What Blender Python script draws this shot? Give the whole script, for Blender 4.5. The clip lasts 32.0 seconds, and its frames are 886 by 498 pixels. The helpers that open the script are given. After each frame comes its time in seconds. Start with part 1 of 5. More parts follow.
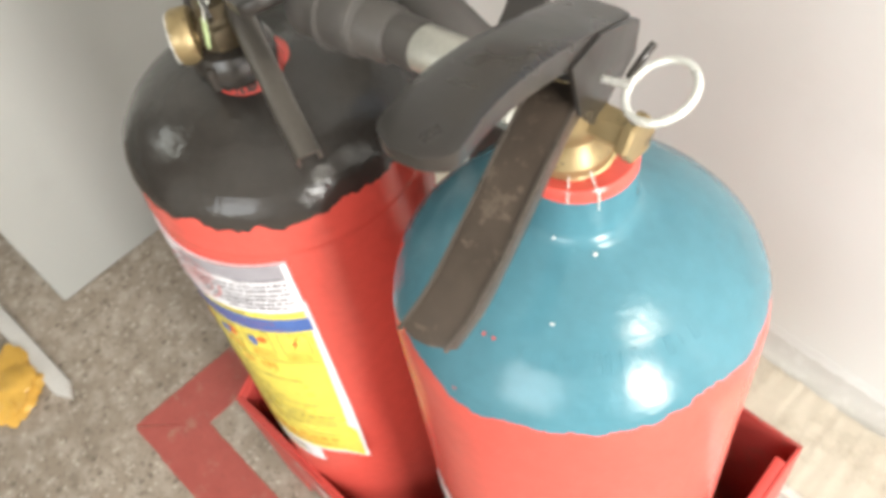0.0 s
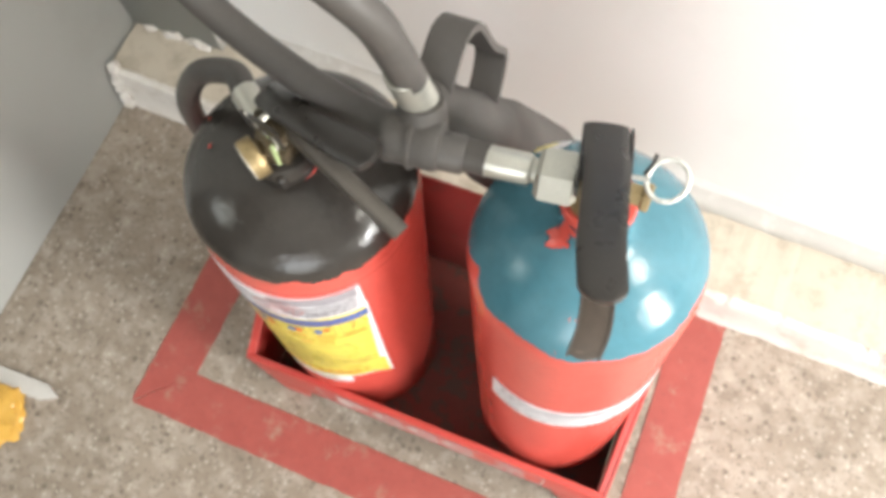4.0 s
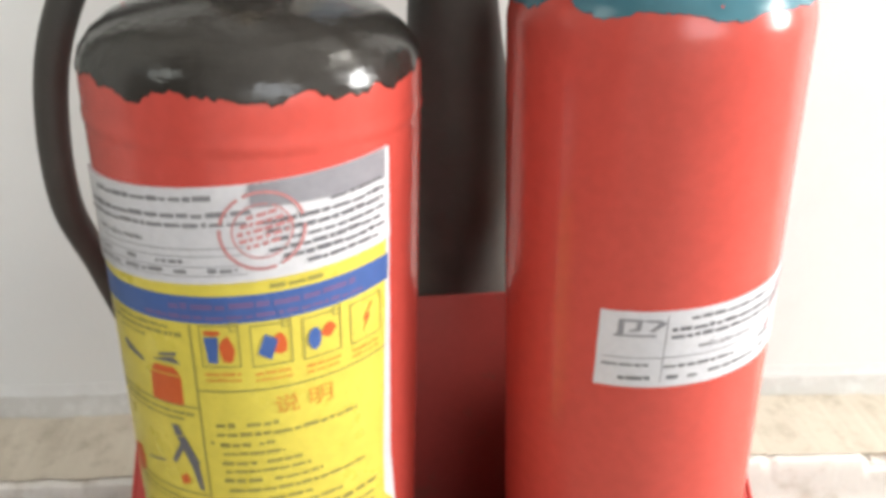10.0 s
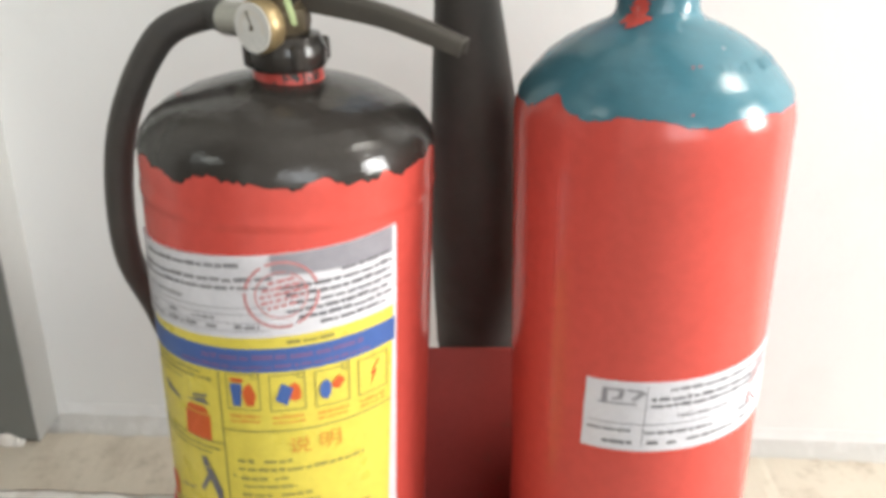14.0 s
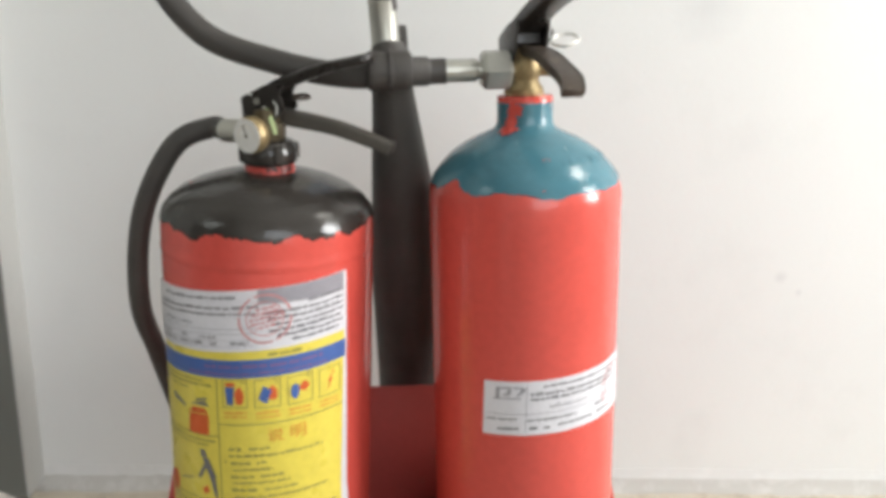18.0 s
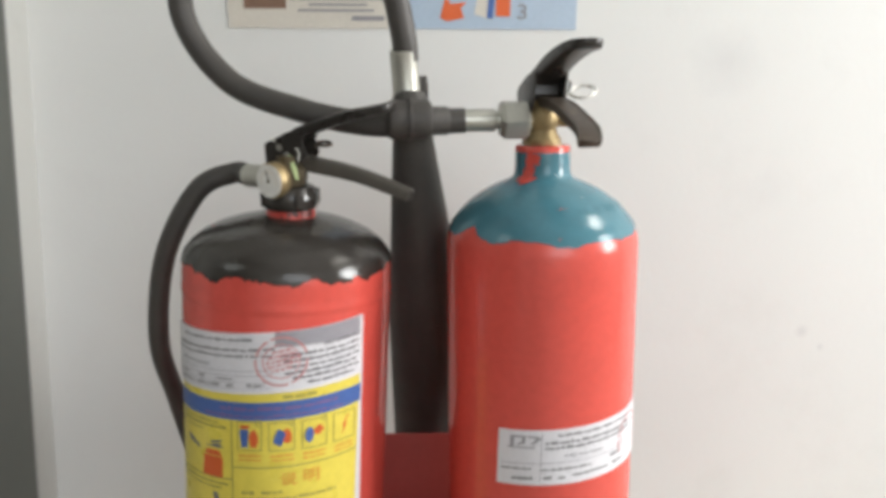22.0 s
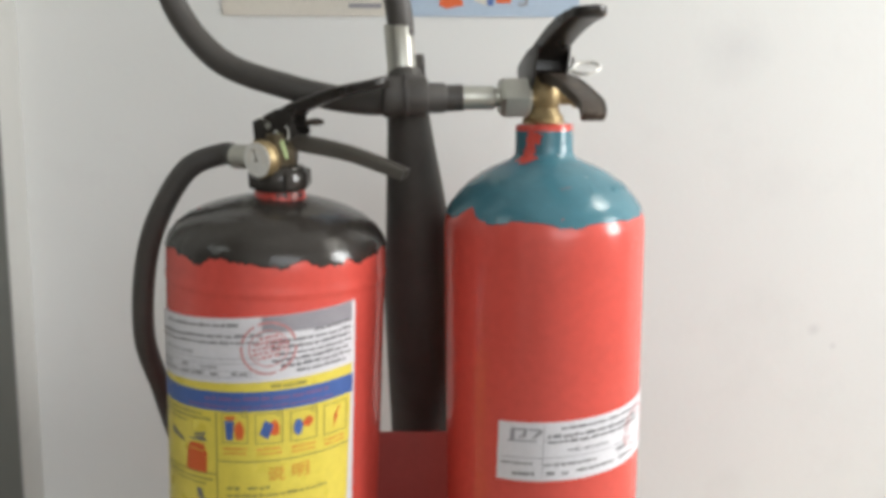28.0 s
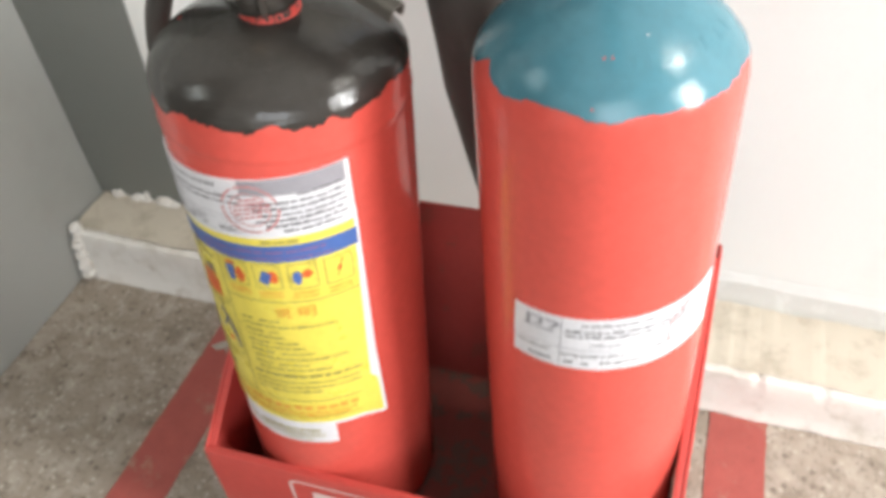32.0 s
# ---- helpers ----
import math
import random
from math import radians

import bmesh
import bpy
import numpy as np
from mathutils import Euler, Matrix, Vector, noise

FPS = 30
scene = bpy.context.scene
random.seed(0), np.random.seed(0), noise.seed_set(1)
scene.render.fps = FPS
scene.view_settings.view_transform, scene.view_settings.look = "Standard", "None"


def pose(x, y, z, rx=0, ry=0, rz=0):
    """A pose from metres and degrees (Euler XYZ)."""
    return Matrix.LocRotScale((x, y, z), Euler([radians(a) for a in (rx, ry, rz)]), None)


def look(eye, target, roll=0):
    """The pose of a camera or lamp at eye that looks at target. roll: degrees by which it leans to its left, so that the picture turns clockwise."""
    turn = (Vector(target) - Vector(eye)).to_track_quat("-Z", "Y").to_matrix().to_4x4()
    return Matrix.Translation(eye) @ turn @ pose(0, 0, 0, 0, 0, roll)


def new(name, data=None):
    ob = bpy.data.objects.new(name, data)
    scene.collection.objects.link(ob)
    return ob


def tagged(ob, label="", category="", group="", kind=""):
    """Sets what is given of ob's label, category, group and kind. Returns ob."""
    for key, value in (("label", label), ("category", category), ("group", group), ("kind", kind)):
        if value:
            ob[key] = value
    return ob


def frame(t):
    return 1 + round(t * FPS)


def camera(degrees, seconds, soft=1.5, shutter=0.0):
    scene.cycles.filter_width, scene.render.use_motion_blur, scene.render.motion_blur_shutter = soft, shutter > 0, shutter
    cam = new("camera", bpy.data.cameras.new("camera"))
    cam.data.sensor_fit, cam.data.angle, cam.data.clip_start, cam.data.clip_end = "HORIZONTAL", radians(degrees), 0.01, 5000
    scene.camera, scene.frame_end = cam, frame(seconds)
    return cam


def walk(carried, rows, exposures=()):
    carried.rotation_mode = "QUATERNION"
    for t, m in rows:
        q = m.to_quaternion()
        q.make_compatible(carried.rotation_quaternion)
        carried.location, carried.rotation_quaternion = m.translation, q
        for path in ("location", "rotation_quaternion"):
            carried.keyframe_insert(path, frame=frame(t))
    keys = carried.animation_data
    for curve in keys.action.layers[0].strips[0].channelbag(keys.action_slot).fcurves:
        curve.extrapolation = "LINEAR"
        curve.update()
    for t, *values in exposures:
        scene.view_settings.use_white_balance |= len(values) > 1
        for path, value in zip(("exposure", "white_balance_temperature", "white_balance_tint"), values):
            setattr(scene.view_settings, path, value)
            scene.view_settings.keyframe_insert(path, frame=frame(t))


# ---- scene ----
SECONDS = 32.0
cam = camera(56.53, SECONDS, soft=4.3, shutter=0.5)


def aim(x, y, z, yaw, pitch, roll):
    """A camera pose from a place and its yaw, pitch and roll in degrees."""
    turn = Euler((0, 0, radians(yaw))).to_matrix() @ Euler((radians(90 + pitch), 0, 0)).to_matrix() @ Euler((0, 0, radians(roll))).to_matrix()
    return Matrix.Translation((x, y, z)) @ turn.to_4x4()


ROWS = [
    (0, 0.2346, -0.3715, 0.8170, 55.27, -52.70, -13.61),
    (0.5, 0.2572, -0.3576, 0.8199, 60.81, -51.92, -11.83),
    (1, 0.2318, -0.3534, 0.8389, 60.87, -53.99, -10.25),
    (1.5, 0.1777, -0.3692, 0.8815, 55.78, -57.55, -7.68),
    (2, 0.1315, -0.3895, 0.9358, 46.77, -61.94, -5.49),
    (2.5, 0.1112, -0.4095, 1.0022, 37.41, -65.66, -5.48),
    (4.5, 0.1279, -0.4123, 1.0266, 29.28, -69.53, -12.56),
    (5, 0.0365, -0.3680, 1.0015, 19.34, -68.45, -11.69),
    (5.5, -0.0135, -0.3586, 0.9804, 5.26, -70.37, -8.56),
    (6, 0.0124, -0.3949, 0.9845, -0.07, -71.77, -7.30),
    (6.5, -0.0186, -0.3950, 0.9923, -0.78, -69.77, -8.01),
    (7, -0.0934, -0.3721, 1.0110, -12.56, -67.19, -6.48),
    (7.5, -0.1199, -0.3958, 0.9947, -17.85, -68.84, -2.40),
    (8, -0.1287, -0.4540, 1.0038, -14.48, -69.21, -0.47),
    (8.5, -0.0869, -0.5092, 1.0110, -9.79, -67.44, 4.70),
    (9, -0.0780, -0.5250, 0.9240, -7.83, -59.64, 2.78),
    (9.5, -0.0473, -0.5681, 0.7258, -4.87, -44.12, 1.54),
    (10, -0.0316, -0.6393, 0.6207, -4.50, -27.63, -0.67),
    (10.5, -0.0403, -0.6422, 0.6262, -4.02, -26.92, -2.56),
    (11, -0.0442, -0.6446, 0.6205, -5.29, -26.41, -2.18),
    (11.5, -0.0485, -0.6416, 0.6230, -5.16, -25.68, -2.10),
    (12, -0.0653, -0.6425, 0.6329, -4.34, -24.02, -0.77),
    (12.5, -0.0593, -0.6481, 0.6356, -5.70, -24.03, -1.13),
    (13, -0.0511, -0.6540, 0.6327, -4.69, -22.44, -1.57),
    (13.5, 0.0008, -0.6522, 0.6560, 1.81, -25.50, -0.95),
    (15.5, 0.0098, -0.8387, 0.6644, -1.77, -22.14, 1.67),
    (16, 0.0144, -0.8593, 0.6821, -1.02, -19.62, 3.08),
    (16.5, 0.0160, -0.8632, 0.6883, -2.43, -17.99, 1.18),
    (17, 0.0180, -0.8618, 0.6877, -2.73, -17.87, 0.51),
    (17.5, 0.0181, -0.8625, 0.6878, -2.82, -17.15, -0.08),
    (18, 0.0184, -0.8605, 0.6860, -2.46, -17.55, -0.17),
    (18.5, 0.0171, -0.8574, 0.6875, -2.43, -18.00, 0.07),
    (19, 0.0183, -0.8693, 0.6877, -0.95, -13.39, 0.30),
    (19.5, 0.0173, -0.8648, 0.6859, -0.48, -12.57, 0.17),
    (20, 0.0204, -0.8621, 0.6859, -1.22, -13.55, -0.03),
    (20.5, 0.0192, -0.8589, 0.6858, -1.41, -14.52, 0.24),
    (21, 0.0208, -0.8591, 0.6856, -1.03, -15.40, 0.28),
    (21.5, 0.0207, -0.8589, 0.6815, -1.45, -15.83, 0.65),
    (22, 0.0213, -0.8662, 0.6854, -0.94, -14.13, 0.36),
    (22.5, 0.0163, -0.8402, 0.6876, -1.84, -19.81, -0.22),
    (23, 0.0251, -0.8310, 0.6532, -0.78, -26.17, -0.18),
    (23.5, 0.0348, -0.8261, 0.6377, -3.33, -31.32, -1.19),
    (24, 0.0338, -0.8215, 0.6327, -1.51, -32.25, -2.51),
    (24.5, 0.0331, -0.8185, 0.6257, -0.05, -31.85, -3.63),
    (26.5, 0.0442, -0.8293, 0.6214, 1.03, -34.26, -0.57),
    (27, 0.0314, -0.8292, 0.6305, 0.96, -22.89, -0.85),
    (27.5, 0.0272, -0.8349, 0.6530, 0.23, -17.70, -0.57),
    (28, 0.0269, -0.8427, 0.6554, -0.67, -13.07, 0.29),
    (28.5, 0.0283, -0.8500, 0.6611, -0.23, -12.36, -0.38),
    (29, 0.0290, -0.8508, 0.6666, -1.77, -12.84, -0.20),
    (29.5, 0.0308, -0.8465, 0.6637, -2.49, -14.24, 0.61),
    (30, 0.0256, -0.8387, 0.6611, -2.95, -15.56, 1.01),
    (30.5, 0.0249, -0.8237, 0.6487, -3.07, -18.08, 1.29),
    (31, 0.0293, -0.7883, 0.6450, -1.13, -23.12, 2.88),
    (31.5, 0.1012, -0.7163, 0.7432, 13.95, -36.51, -2.36),
    (31.8, 0.1504, -0.6692, 0.7779, 19.52, -42.30, -6.48),
    (32, 0.1601, -0.6301, 0.7828, 21.39, -44.02, -5.98),
]
EXPOSURES = [(0, 0.92, 6800, 10), (1, 0.96, 6800, 10), (2, 1.11, 6750, 10), (2.5, 1.11, 6750, 10), (4.5, 0.81, 6600, 10), (5, 0.41, 6550, 10), (6, 0.86, 6550, 10), (6.5, 0.66, 6550, 10), (7, 0.43, 6550, 10), (7.5, 0.66, 6550, 10), (8, 1.36, 6550, 10), (9, 1.51, 6550, 10), (9.5, 1.16, 6550, 10), (10, 0.68, 6600, 10), (13, 0.74, 6600, 10), (16, 0.42, 6500, 10), (18, 0.34, 6500, 10), (20, 0.08, 6500, 10), (22, 0.23, 6500, 10), (23, 0.46, 6500, 10), (24.5, 0.46, 6500, 10), (26.5, 0.39, 6450, 10), (27, 0.56, 6500, 10), (28, 0.17, 6500, 10), (30, 0.26, 6500, 10), (31, 0.56, 6500, 10), (31.5, 0.66, 6500, 10), (32, 0.76, 6500, 10)]
walk(cam, [(r[0], aim(*r[1:])) for r in ROWS], EXPOSURES)

# ---- light ----
world = bpy.data.worlds.new("world")
scene.world = world
world.use_nodes = True
wn = world.node_tree
sky = wn.nodes.new("ShaderNodeTexSky")
sky.sky_type, sky.sun_disc, sky.sun_elevation, sky.sun_rotation = "NISHITA", False, radians(48), radians(120)
wn.nodes["Background"].inputs["Strength"].default_value = 0.15
wn.links.new(sky.outputs["Color"], wn.nodes["Background"].inputs["Color"])


def window_light(name, eye, target, w, h, power, color):
    data = bpy.data.lights.new(name, "AREA")
    data.shape, data.size, data.size_y, data.energy, data.color = "RECTANGLE", w, h, power, color
    ob = new(name, data)
    ob.matrix_world = look(eye, target)
    return ob


window_light("window_light_right", (1.72, -0.62, 0.97), (0.0, -0.45, 0.75), 0.40, 0.76, 26, (0.985, 0.99, 0.975))
window_light("window_light_upper", (1.72, -0.20, 2.20), (0.0, -0.35, 0.6), 0.40, 0.40, 14, (1.0, 0.98, 0.91))
window_light("window_light_front", (0.95, -3.06, 1.50), (0.5, 0.0, 0.6), 1.5, 1.6, 21, (0.98, 0.99, 0.965))
window_light("window_light_left", (-1.97, -1.35, 2.10), (0.0, -0.3, 0.5), 0.62, 0.64, 3.5, (0.95, 1.0, 0.92))


# ---- materials ----
def nodes_of(name):
    m = bpy.data.materials.new(name)
    m.use_nodes = True
    t = m.node_tree
    return m, t, t.nodes["Principled BSDF"], t.nodes.new("ShaderNodeTexCoord").outputs["Object"]


def noise_of(t, co, scale, detail=4.0, rough=0.55):
    n = t.nodes.new("ShaderNodeTexNoise")
    n.inputs["Scale"].default_value, n.inputs["Detail"].default_value, n.inputs["Roughness"].default_value = scale, detail, rough
    t.links.new(co, n.inputs["Vector"])
    return n.outputs["Fac"]


def ramp_of(t, fac, stops):
    r = t.nodes.new("ShaderNodeValToRGB")
    e = r.color_ramp.elements
    while len(e) < len(stops):
        e.new(0.5)
    for k, (p, c) in enumerate(stops):
        e[k].position, e[k].color = p, (*c, 1)
    t.links.new(fac, r.inputs["Fac"])
    return r.outputs["Color"]


def mix_of(t, fac, a, b, kind="MIX"):
    m = t.nodes.new("ShaderNodeMix")
    m.data_type, m.blend_type = "RGBA", kind
    for value, slot in ((fac, 0), (a, 6), (b, 7)):
        if hasattr(value, "links"):
            t.links.new(value, m.inputs[slot])
        elif slot == 0:
            m.inputs[0].default_value = value
        else:
            m.inputs[slot].default_value = (*value, 1)
    return m.outputs[2]


def bump_of(t, bsdf, height, strength, distance=0.001):
    b = t.nodes.new("ShaderNodeBump")
    b.inputs["Strength"].default_value, b.inputs["Distance"].default_value = strength, distance
    t.links.new(height, b.inputs["Height"])
    t.links.new(b.outputs["Normal"], bsdf.inputs["Normal"])


def gray(v):
    return (v, v, v)


def coat(name, color, rough=0.4, metal=0.0, vary=0.12, scale=30, grain=300, bump=0.15, wear=None, wear_at=0.68, rough_vary=0.12, depth=0.0006, brush=0.0):
    """A surface with blotches at one scale, grain at another, uneven gloss, and optional worn spots of another colour."""
    m, t, b, co = nodes_of(name)
    big, fine = noise_of(t, co, scale), noise_of(t, co, grain, 3)
    c = mix_of(t, big, tuple(v * (1 - vary) for v in color), tuple(min(v * (1 + vary), 1) for v in color))
    c = mix_of(t, ramp_of(t, fine, [(0.35, gray(0.0)), (0.65, gray(1.0))]), c, mix_of(t, 1.0, c, gray(0.93), "MULTIPLY"))
    if wear:
        spots = ramp_of(t, noise_of(t, co, scale * 2.3, 6, 0.7), [(wear_at, gray(0.0)), (wear_at + 0.03, gray(1.0))])
        c = mix_of(t, spots, c, wear)
    t.links.new(c, b.inputs["Base Color"])
    r = t.nodes.new("ShaderNodeMapRange")
    r.inputs["To Min"].default_value, r.inputs["To Max"].default_value = max(rough - rough_vary, 0.03), min(rough + rough_vary, 1)
    t.links.new(noise_of(t, co, scale * 1.7, 5), r.inputs["Value"])
    t.links.new(r.outputs["Result"], b.inputs["Roughness"])
    b.inputs["Metallic"].default_value = metal
    if brush:
        mp = t.nodes.new("ShaderNodeMapping")
        mp.inputs["Scale"].default_value = (1, 1, brush)
        t.links.new(co, mp.inputs["Vector"])
        fine = mix_of(t, 0.7, fine, noise_of(t, mp.outputs["Vector"], 34, 3, 0.5))
    if bump:
        bump_of(t, b, fine, bump, depth)
    return m


def terrazzo():
    m, t, b, co = nodes_of("worn granolithic floor")
    c = mix_of(t, ramp_of(t, noise_of(t, co, 4, 6, 0.6), [(0.35, gray(0)), (0.65, gray(1))]), (0.232, 0.188, 0.145), (0.350, 0.292, 0.237))
    c = mix_of(t, ramp_of(t, noise_of(t, co, 38, 5, 0.6), [(0.46, gray(0)), (0.66, gray(0.65))]), c, (0.46, 0.40, 0.34))
    c = mix_of(t, ramp_of(t, noise_of(t, co, 27, 6, 0.68), [(0.54, gray(0)), (0.64, gray(0.5))]), c, (0.150, 0.122, 0.092))
    c = mix_of(t, ramp_of(t, noise_of(t, co, 110, 4, 0.6), [(0.56, gray(0)), (0.66, gray(0.45))]), c, (0.115, 0.093, 0.072))

    def chips(scale, low, high, seed):
        mp = t.nodes.new("ShaderNodeMapping")
        mp.inputs["Location"].default_value = (seed, seed * 0.7, 0)
        t.links.new(co, mp.inputs["Vector"])
        v = t.nodes.new("ShaderNodeTexVoronoi")
        v.inputs["Scale"].default_value, v.inputs["Randomness"].default_value = scale, 1
        t.links.new(mp.outputs["Vector"], v.inputs["Vector"])
        edge = ramp_of(t, v.outputs["Distance"], [(low, gray(1)), (high, gray(0))])
        pick = t.nodes.new("ShaderNodeSeparateColor")
        t.links.new(v.outputs["Color"], pick.inputs["Color"])
        return edge, pick.outputs["Red"]

    for scale, low, high, seed, cut, color in ((88, 0.15, 0.50, 3.1, 0.80, (0.105, 0.086, 0.066)), (130, 0.15, 0.5, 7.7, 0.74, (0.53, 0.47, 0.40)), (190, 0.15, 0.45, 1.3, 0.68, (0.14, 0.113, 0.09))):
        edge, pick = chips(scale * 1.2, low, high, seed)
        c = mix_of(t, mix_of(t, 1.0, edge, ramp_of(t, pick, [(cut, gray(0)), (cut + 0.04, gray(0.75))]), "MULTIPLY"), c, color)
    t.links.new(c, b.inputs["Base Color"])
    b.inputs["Roughness"].default_value = 0.62
    bump_of(t, b, noise_of(t, co, 160, 4), 0.25, 0.001)
    return m


def plaster(name, color, dirt, dirt_amount=0.5, rough=0.75):
    m, t, b, co = nodes_of(name)
    c = mix_of(t, noise_of(t, co, 3.5, 5), tuple(v * 0.95 for v in color), color)
    stains = ramp_of(t, noise_of(t, co, 9, 7, 0.65), [(0.55, gray(0)), (0.78, gray(dirt_amount))])
    c = mix_of(t, stains, c, dirt)
    specks = ramp_of(t, noise_of(t, co, 70, 5, 0.7), [(0.72, gray(0)), (0.76, gray(0.5))])
    c = mix_of(t, specks, c, tuple(v * 0.6 for v in color))
    t.links.new(c, b.inputs["Base Color"])
    b.inputs["Roughness"].default_value = rough
    bump_of(t, b, noise_of(t, co, 120, 5), 0.18, 0.0015)
    return m


def stained(m, scale, low, high, amount, color, seed):
    """Adds blotchy stains of one colour to a wall material."""
    t = m.node_tree
    b = t.nodes["Principled BSDF"]
    c = b.inputs["Base Color"].links[0].from_socket
    mp = t.nodes.new("ShaderNodeMapping")
    mp.inputs["Location"].default_value = (seed, seed, seed)
    t.links.new(t.nodes.new("ShaderNodeTexCoord").outputs["Object"], mp.inputs["Vector"])
    c = mix_of(t, ramp_of(t, noise_of(t, mp.outputs["Vector"], scale, 7, 0.68), [(low, gray(0)), (high, gray(amount))]), c, color)
    t.links.new(c, b.inputs["Base Color"])


def floor_paint():
    m, t, b, co = nodes_of("worn red floor paint")
    worn = ramp_of(t, noise_of(t, co, 16, 9, 0.76), [(0.55, gray(0)), (0.66, gray(0.8))])
    c = mix_of(t, noise_of(t, co, 40, 5), (0.30, 0.060, 0.050), (0.42, 0.098, 0.078))
    c = mix_of(t, worn, c, (0.36, 0.25, 0.19))
    c = mix_of(t, ramp_of(t, noise_of(t, co, 240, 4), [(0.55, gray(0)), (0.75, gray(0.5))]), c, (0.2, 0.06, 0.05))
    t.links.new(c, b.inputs["Base Color"])
    b.inputs["Roughness"].default_value = 0.5
    bump_of(t, b, noise_of(t, co, 200, 4), 0.25, 0.0008)
    return m


M_FLOOR = terrazzo()
def smudged_wall(m, spots):
    """Soft grey hand smudges at given places (x, z, radius, amount)."""
    t = m.node_tree
    b = t.nodes["Principled BSDF"]
    c = b.inputs["Base Color"].links[0].from_socket
    co = t.nodes.new("ShaderNodeTexCoord").outputs["Object"]
    for x, z, r, amount in spots:
        d = t.nodes.new("ShaderNodeVectorMath")
        d.operation = "DISTANCE"
        t.links.new(co, d.inputs[0])
        d.inputs[1].default_value = (x, wall_place(x), z)
        n = t.nodes.new("ShaderNodeMath")
        n.operation = "MULTIPLY_ADD"
        t.links.new(noise_of(t, co, 25, 5), n.inputs[0])
        n.inputs[1].default_value = r * 0.9
        t.links.new(d.outputs["Value"], n.inputs[2])
        scaled = t.nodes.new("ShaderNodeMath")
        scaled.operation = "DIVIDE"
        t.links.new(n.outputs[0], scaled.inputs[0])
        scaled.inputs[1].default_value = 2 * r
        c = mix_of(t, ramp_of(t, scaled.outputs[0], [(0.25, gray(amount)), (0.75, gray(0))]), c, (0.50, 0.50, 0.51))
    t.links.new(c, b.inputs["Base Color"])


def wall_place(x):
    return 0.0886 - 0.022 * x


M_WALL = plaster("white wall paint", (0.74, 0.745, 0.73), (0.62, 0.62, 0.605), 0.35)
smudged_wall(M_WALL, [(0.355, 0.665, 0.045, 0.30), (0.26, 0.80, 0.012, 0.4), (0.475, 0.345, 0.010, 0.5), (0.50, 0.325, 0.006, 0.5), (0.42, 0.52, 0.03, 0.10)])
M_SIDE = plaster("grey wall paint", (0.35, 0.355, 0.335), (0.28, 0.28, 0.255), 0.4, 0.55)
M_PILASTER = plaster("dark grey gloss paint", (0.175, 0.18, 0.165), (0.13, 0.13, 0.12), 0.4, 0.45)
# white edge with the dimness put into its colour
M_EDGE = plaster("white edge paint greyed for dim light", (0.46, 0.46, 0.44), (0.34, 0.34, 0.32), 0.5)
M_CEMENT = plaster("stained cement", (0.56, 0.50, 0.41), (0.36, 0.30, 0.225), 0.75, 0.8)
M_LIME = plaster("chipped limewash", (0.70, 0.67, 0.625), (0.46, 0.395, 0.32), 0.6, 0.8)
for rough_wall in (M_CEMENT, M_LIME):
    rough_wall.node_tree.nodes["Bump"].inputs["Strength"].default_value = 0.4
stained(M_CEMENT, 26, 0.50, 0.66, 0.55, (0.30, 0.25, 0.185), 3.0)
stained(M_LIME, 30, 0.52, 0.68, 0.55, (0.40, 0.345, 0.275), 5.0)
stained(M_LIME, 11, 0.54, 0.66, 0.5, (0.50, 0.455, 0.39), 8.0)
# greyed tones that carry the shade at the wall foot
M_FOOTSHADE = plaster("grey mortar for wall-foot shade", (0.52, 0.505, 0.475), (0.36, 0.34, 0.31), 0.6, 0.85)
stained(M_FOOTSHADE, 40, 0.50, 0.62, 0.5, (0.64, 0.63, 0.605), 2.0)
M_SHADEWASH = plaster("greyed wall white for wall-foot shade", (0.71, 0.71, 0.695), (0.60, 0.595, 0.575), 0.6, 0.8)
stained(M_SHADEWASH, 34, 0.50, 0.62, 0.6, (0.76, 0.76, 0.75), 4.0)
M_TAPE = floor_paint()
M_SCRAPE = plaster("pale scraped cement", (0.42, 0.385, 0.33), (0.30, 0.27, 0.23), 0.7, 0.8)
stained(M_SCRAPE, 60, 0.5, 0.62, 0.7, (0.28, 0.25, 0.21), 6.0)
M_RED = coat("red gloss paint", (0.66, 0.092, 0.071), 0.22, vary=0.10, scale=12, grain=140, bump=0.12, rough_vary=0.08)
M_NECK = coat("red paint smeared with black", (0.55, 0.07, 0.055), 0.3, vary=0.2, scale=40, grain=160, bump=0.2, wear=(0.035, 0.030, 0.028), wear_at=0.55)
M_STAND = coat("brushed red enamel", (0.58, 0.075, 0.062), 0.36, vary=0.14, scale=16, grain=160, bump=0.3, wear=(0.30, 0.04, 0.03), wear_at=0.71)
M_BLACK = coat("black gloss paint", (0.038, 0.033, 0.029), 0.17, vary=0.2, scale=40, grain=220, bump=0.7, rough_vary=0.07, depth=0.0017, brush=5.0)
M_TEAL = coat("teal gloss paint", (0.066, 0.190, 0.240), 0.21, vary=0.16, scale=25, grain=160, bump=0.5, rough_vary=0.07, depth=0.0014, brush=4.0)
# shaded copies of the stand's red, for tray floor and back panel
M_TRAY = coat("grimy red enamel darkened for shade", (0.20, 0.050, 0.040), 0.55, vary=0.3, scale=20, grain=180, bump=0.3, wear=(0.11, 0.065, 0.05), wear_at=0.52)
M_BACK = coat("scuffed red enamel darkened for shade", (0.32, 0.048, 0.040), 0.45, vary=0.2, scale=16, grain=160, bump=0.3, wear=(0.24, 0.055, 0.042), wear_at=0.60)
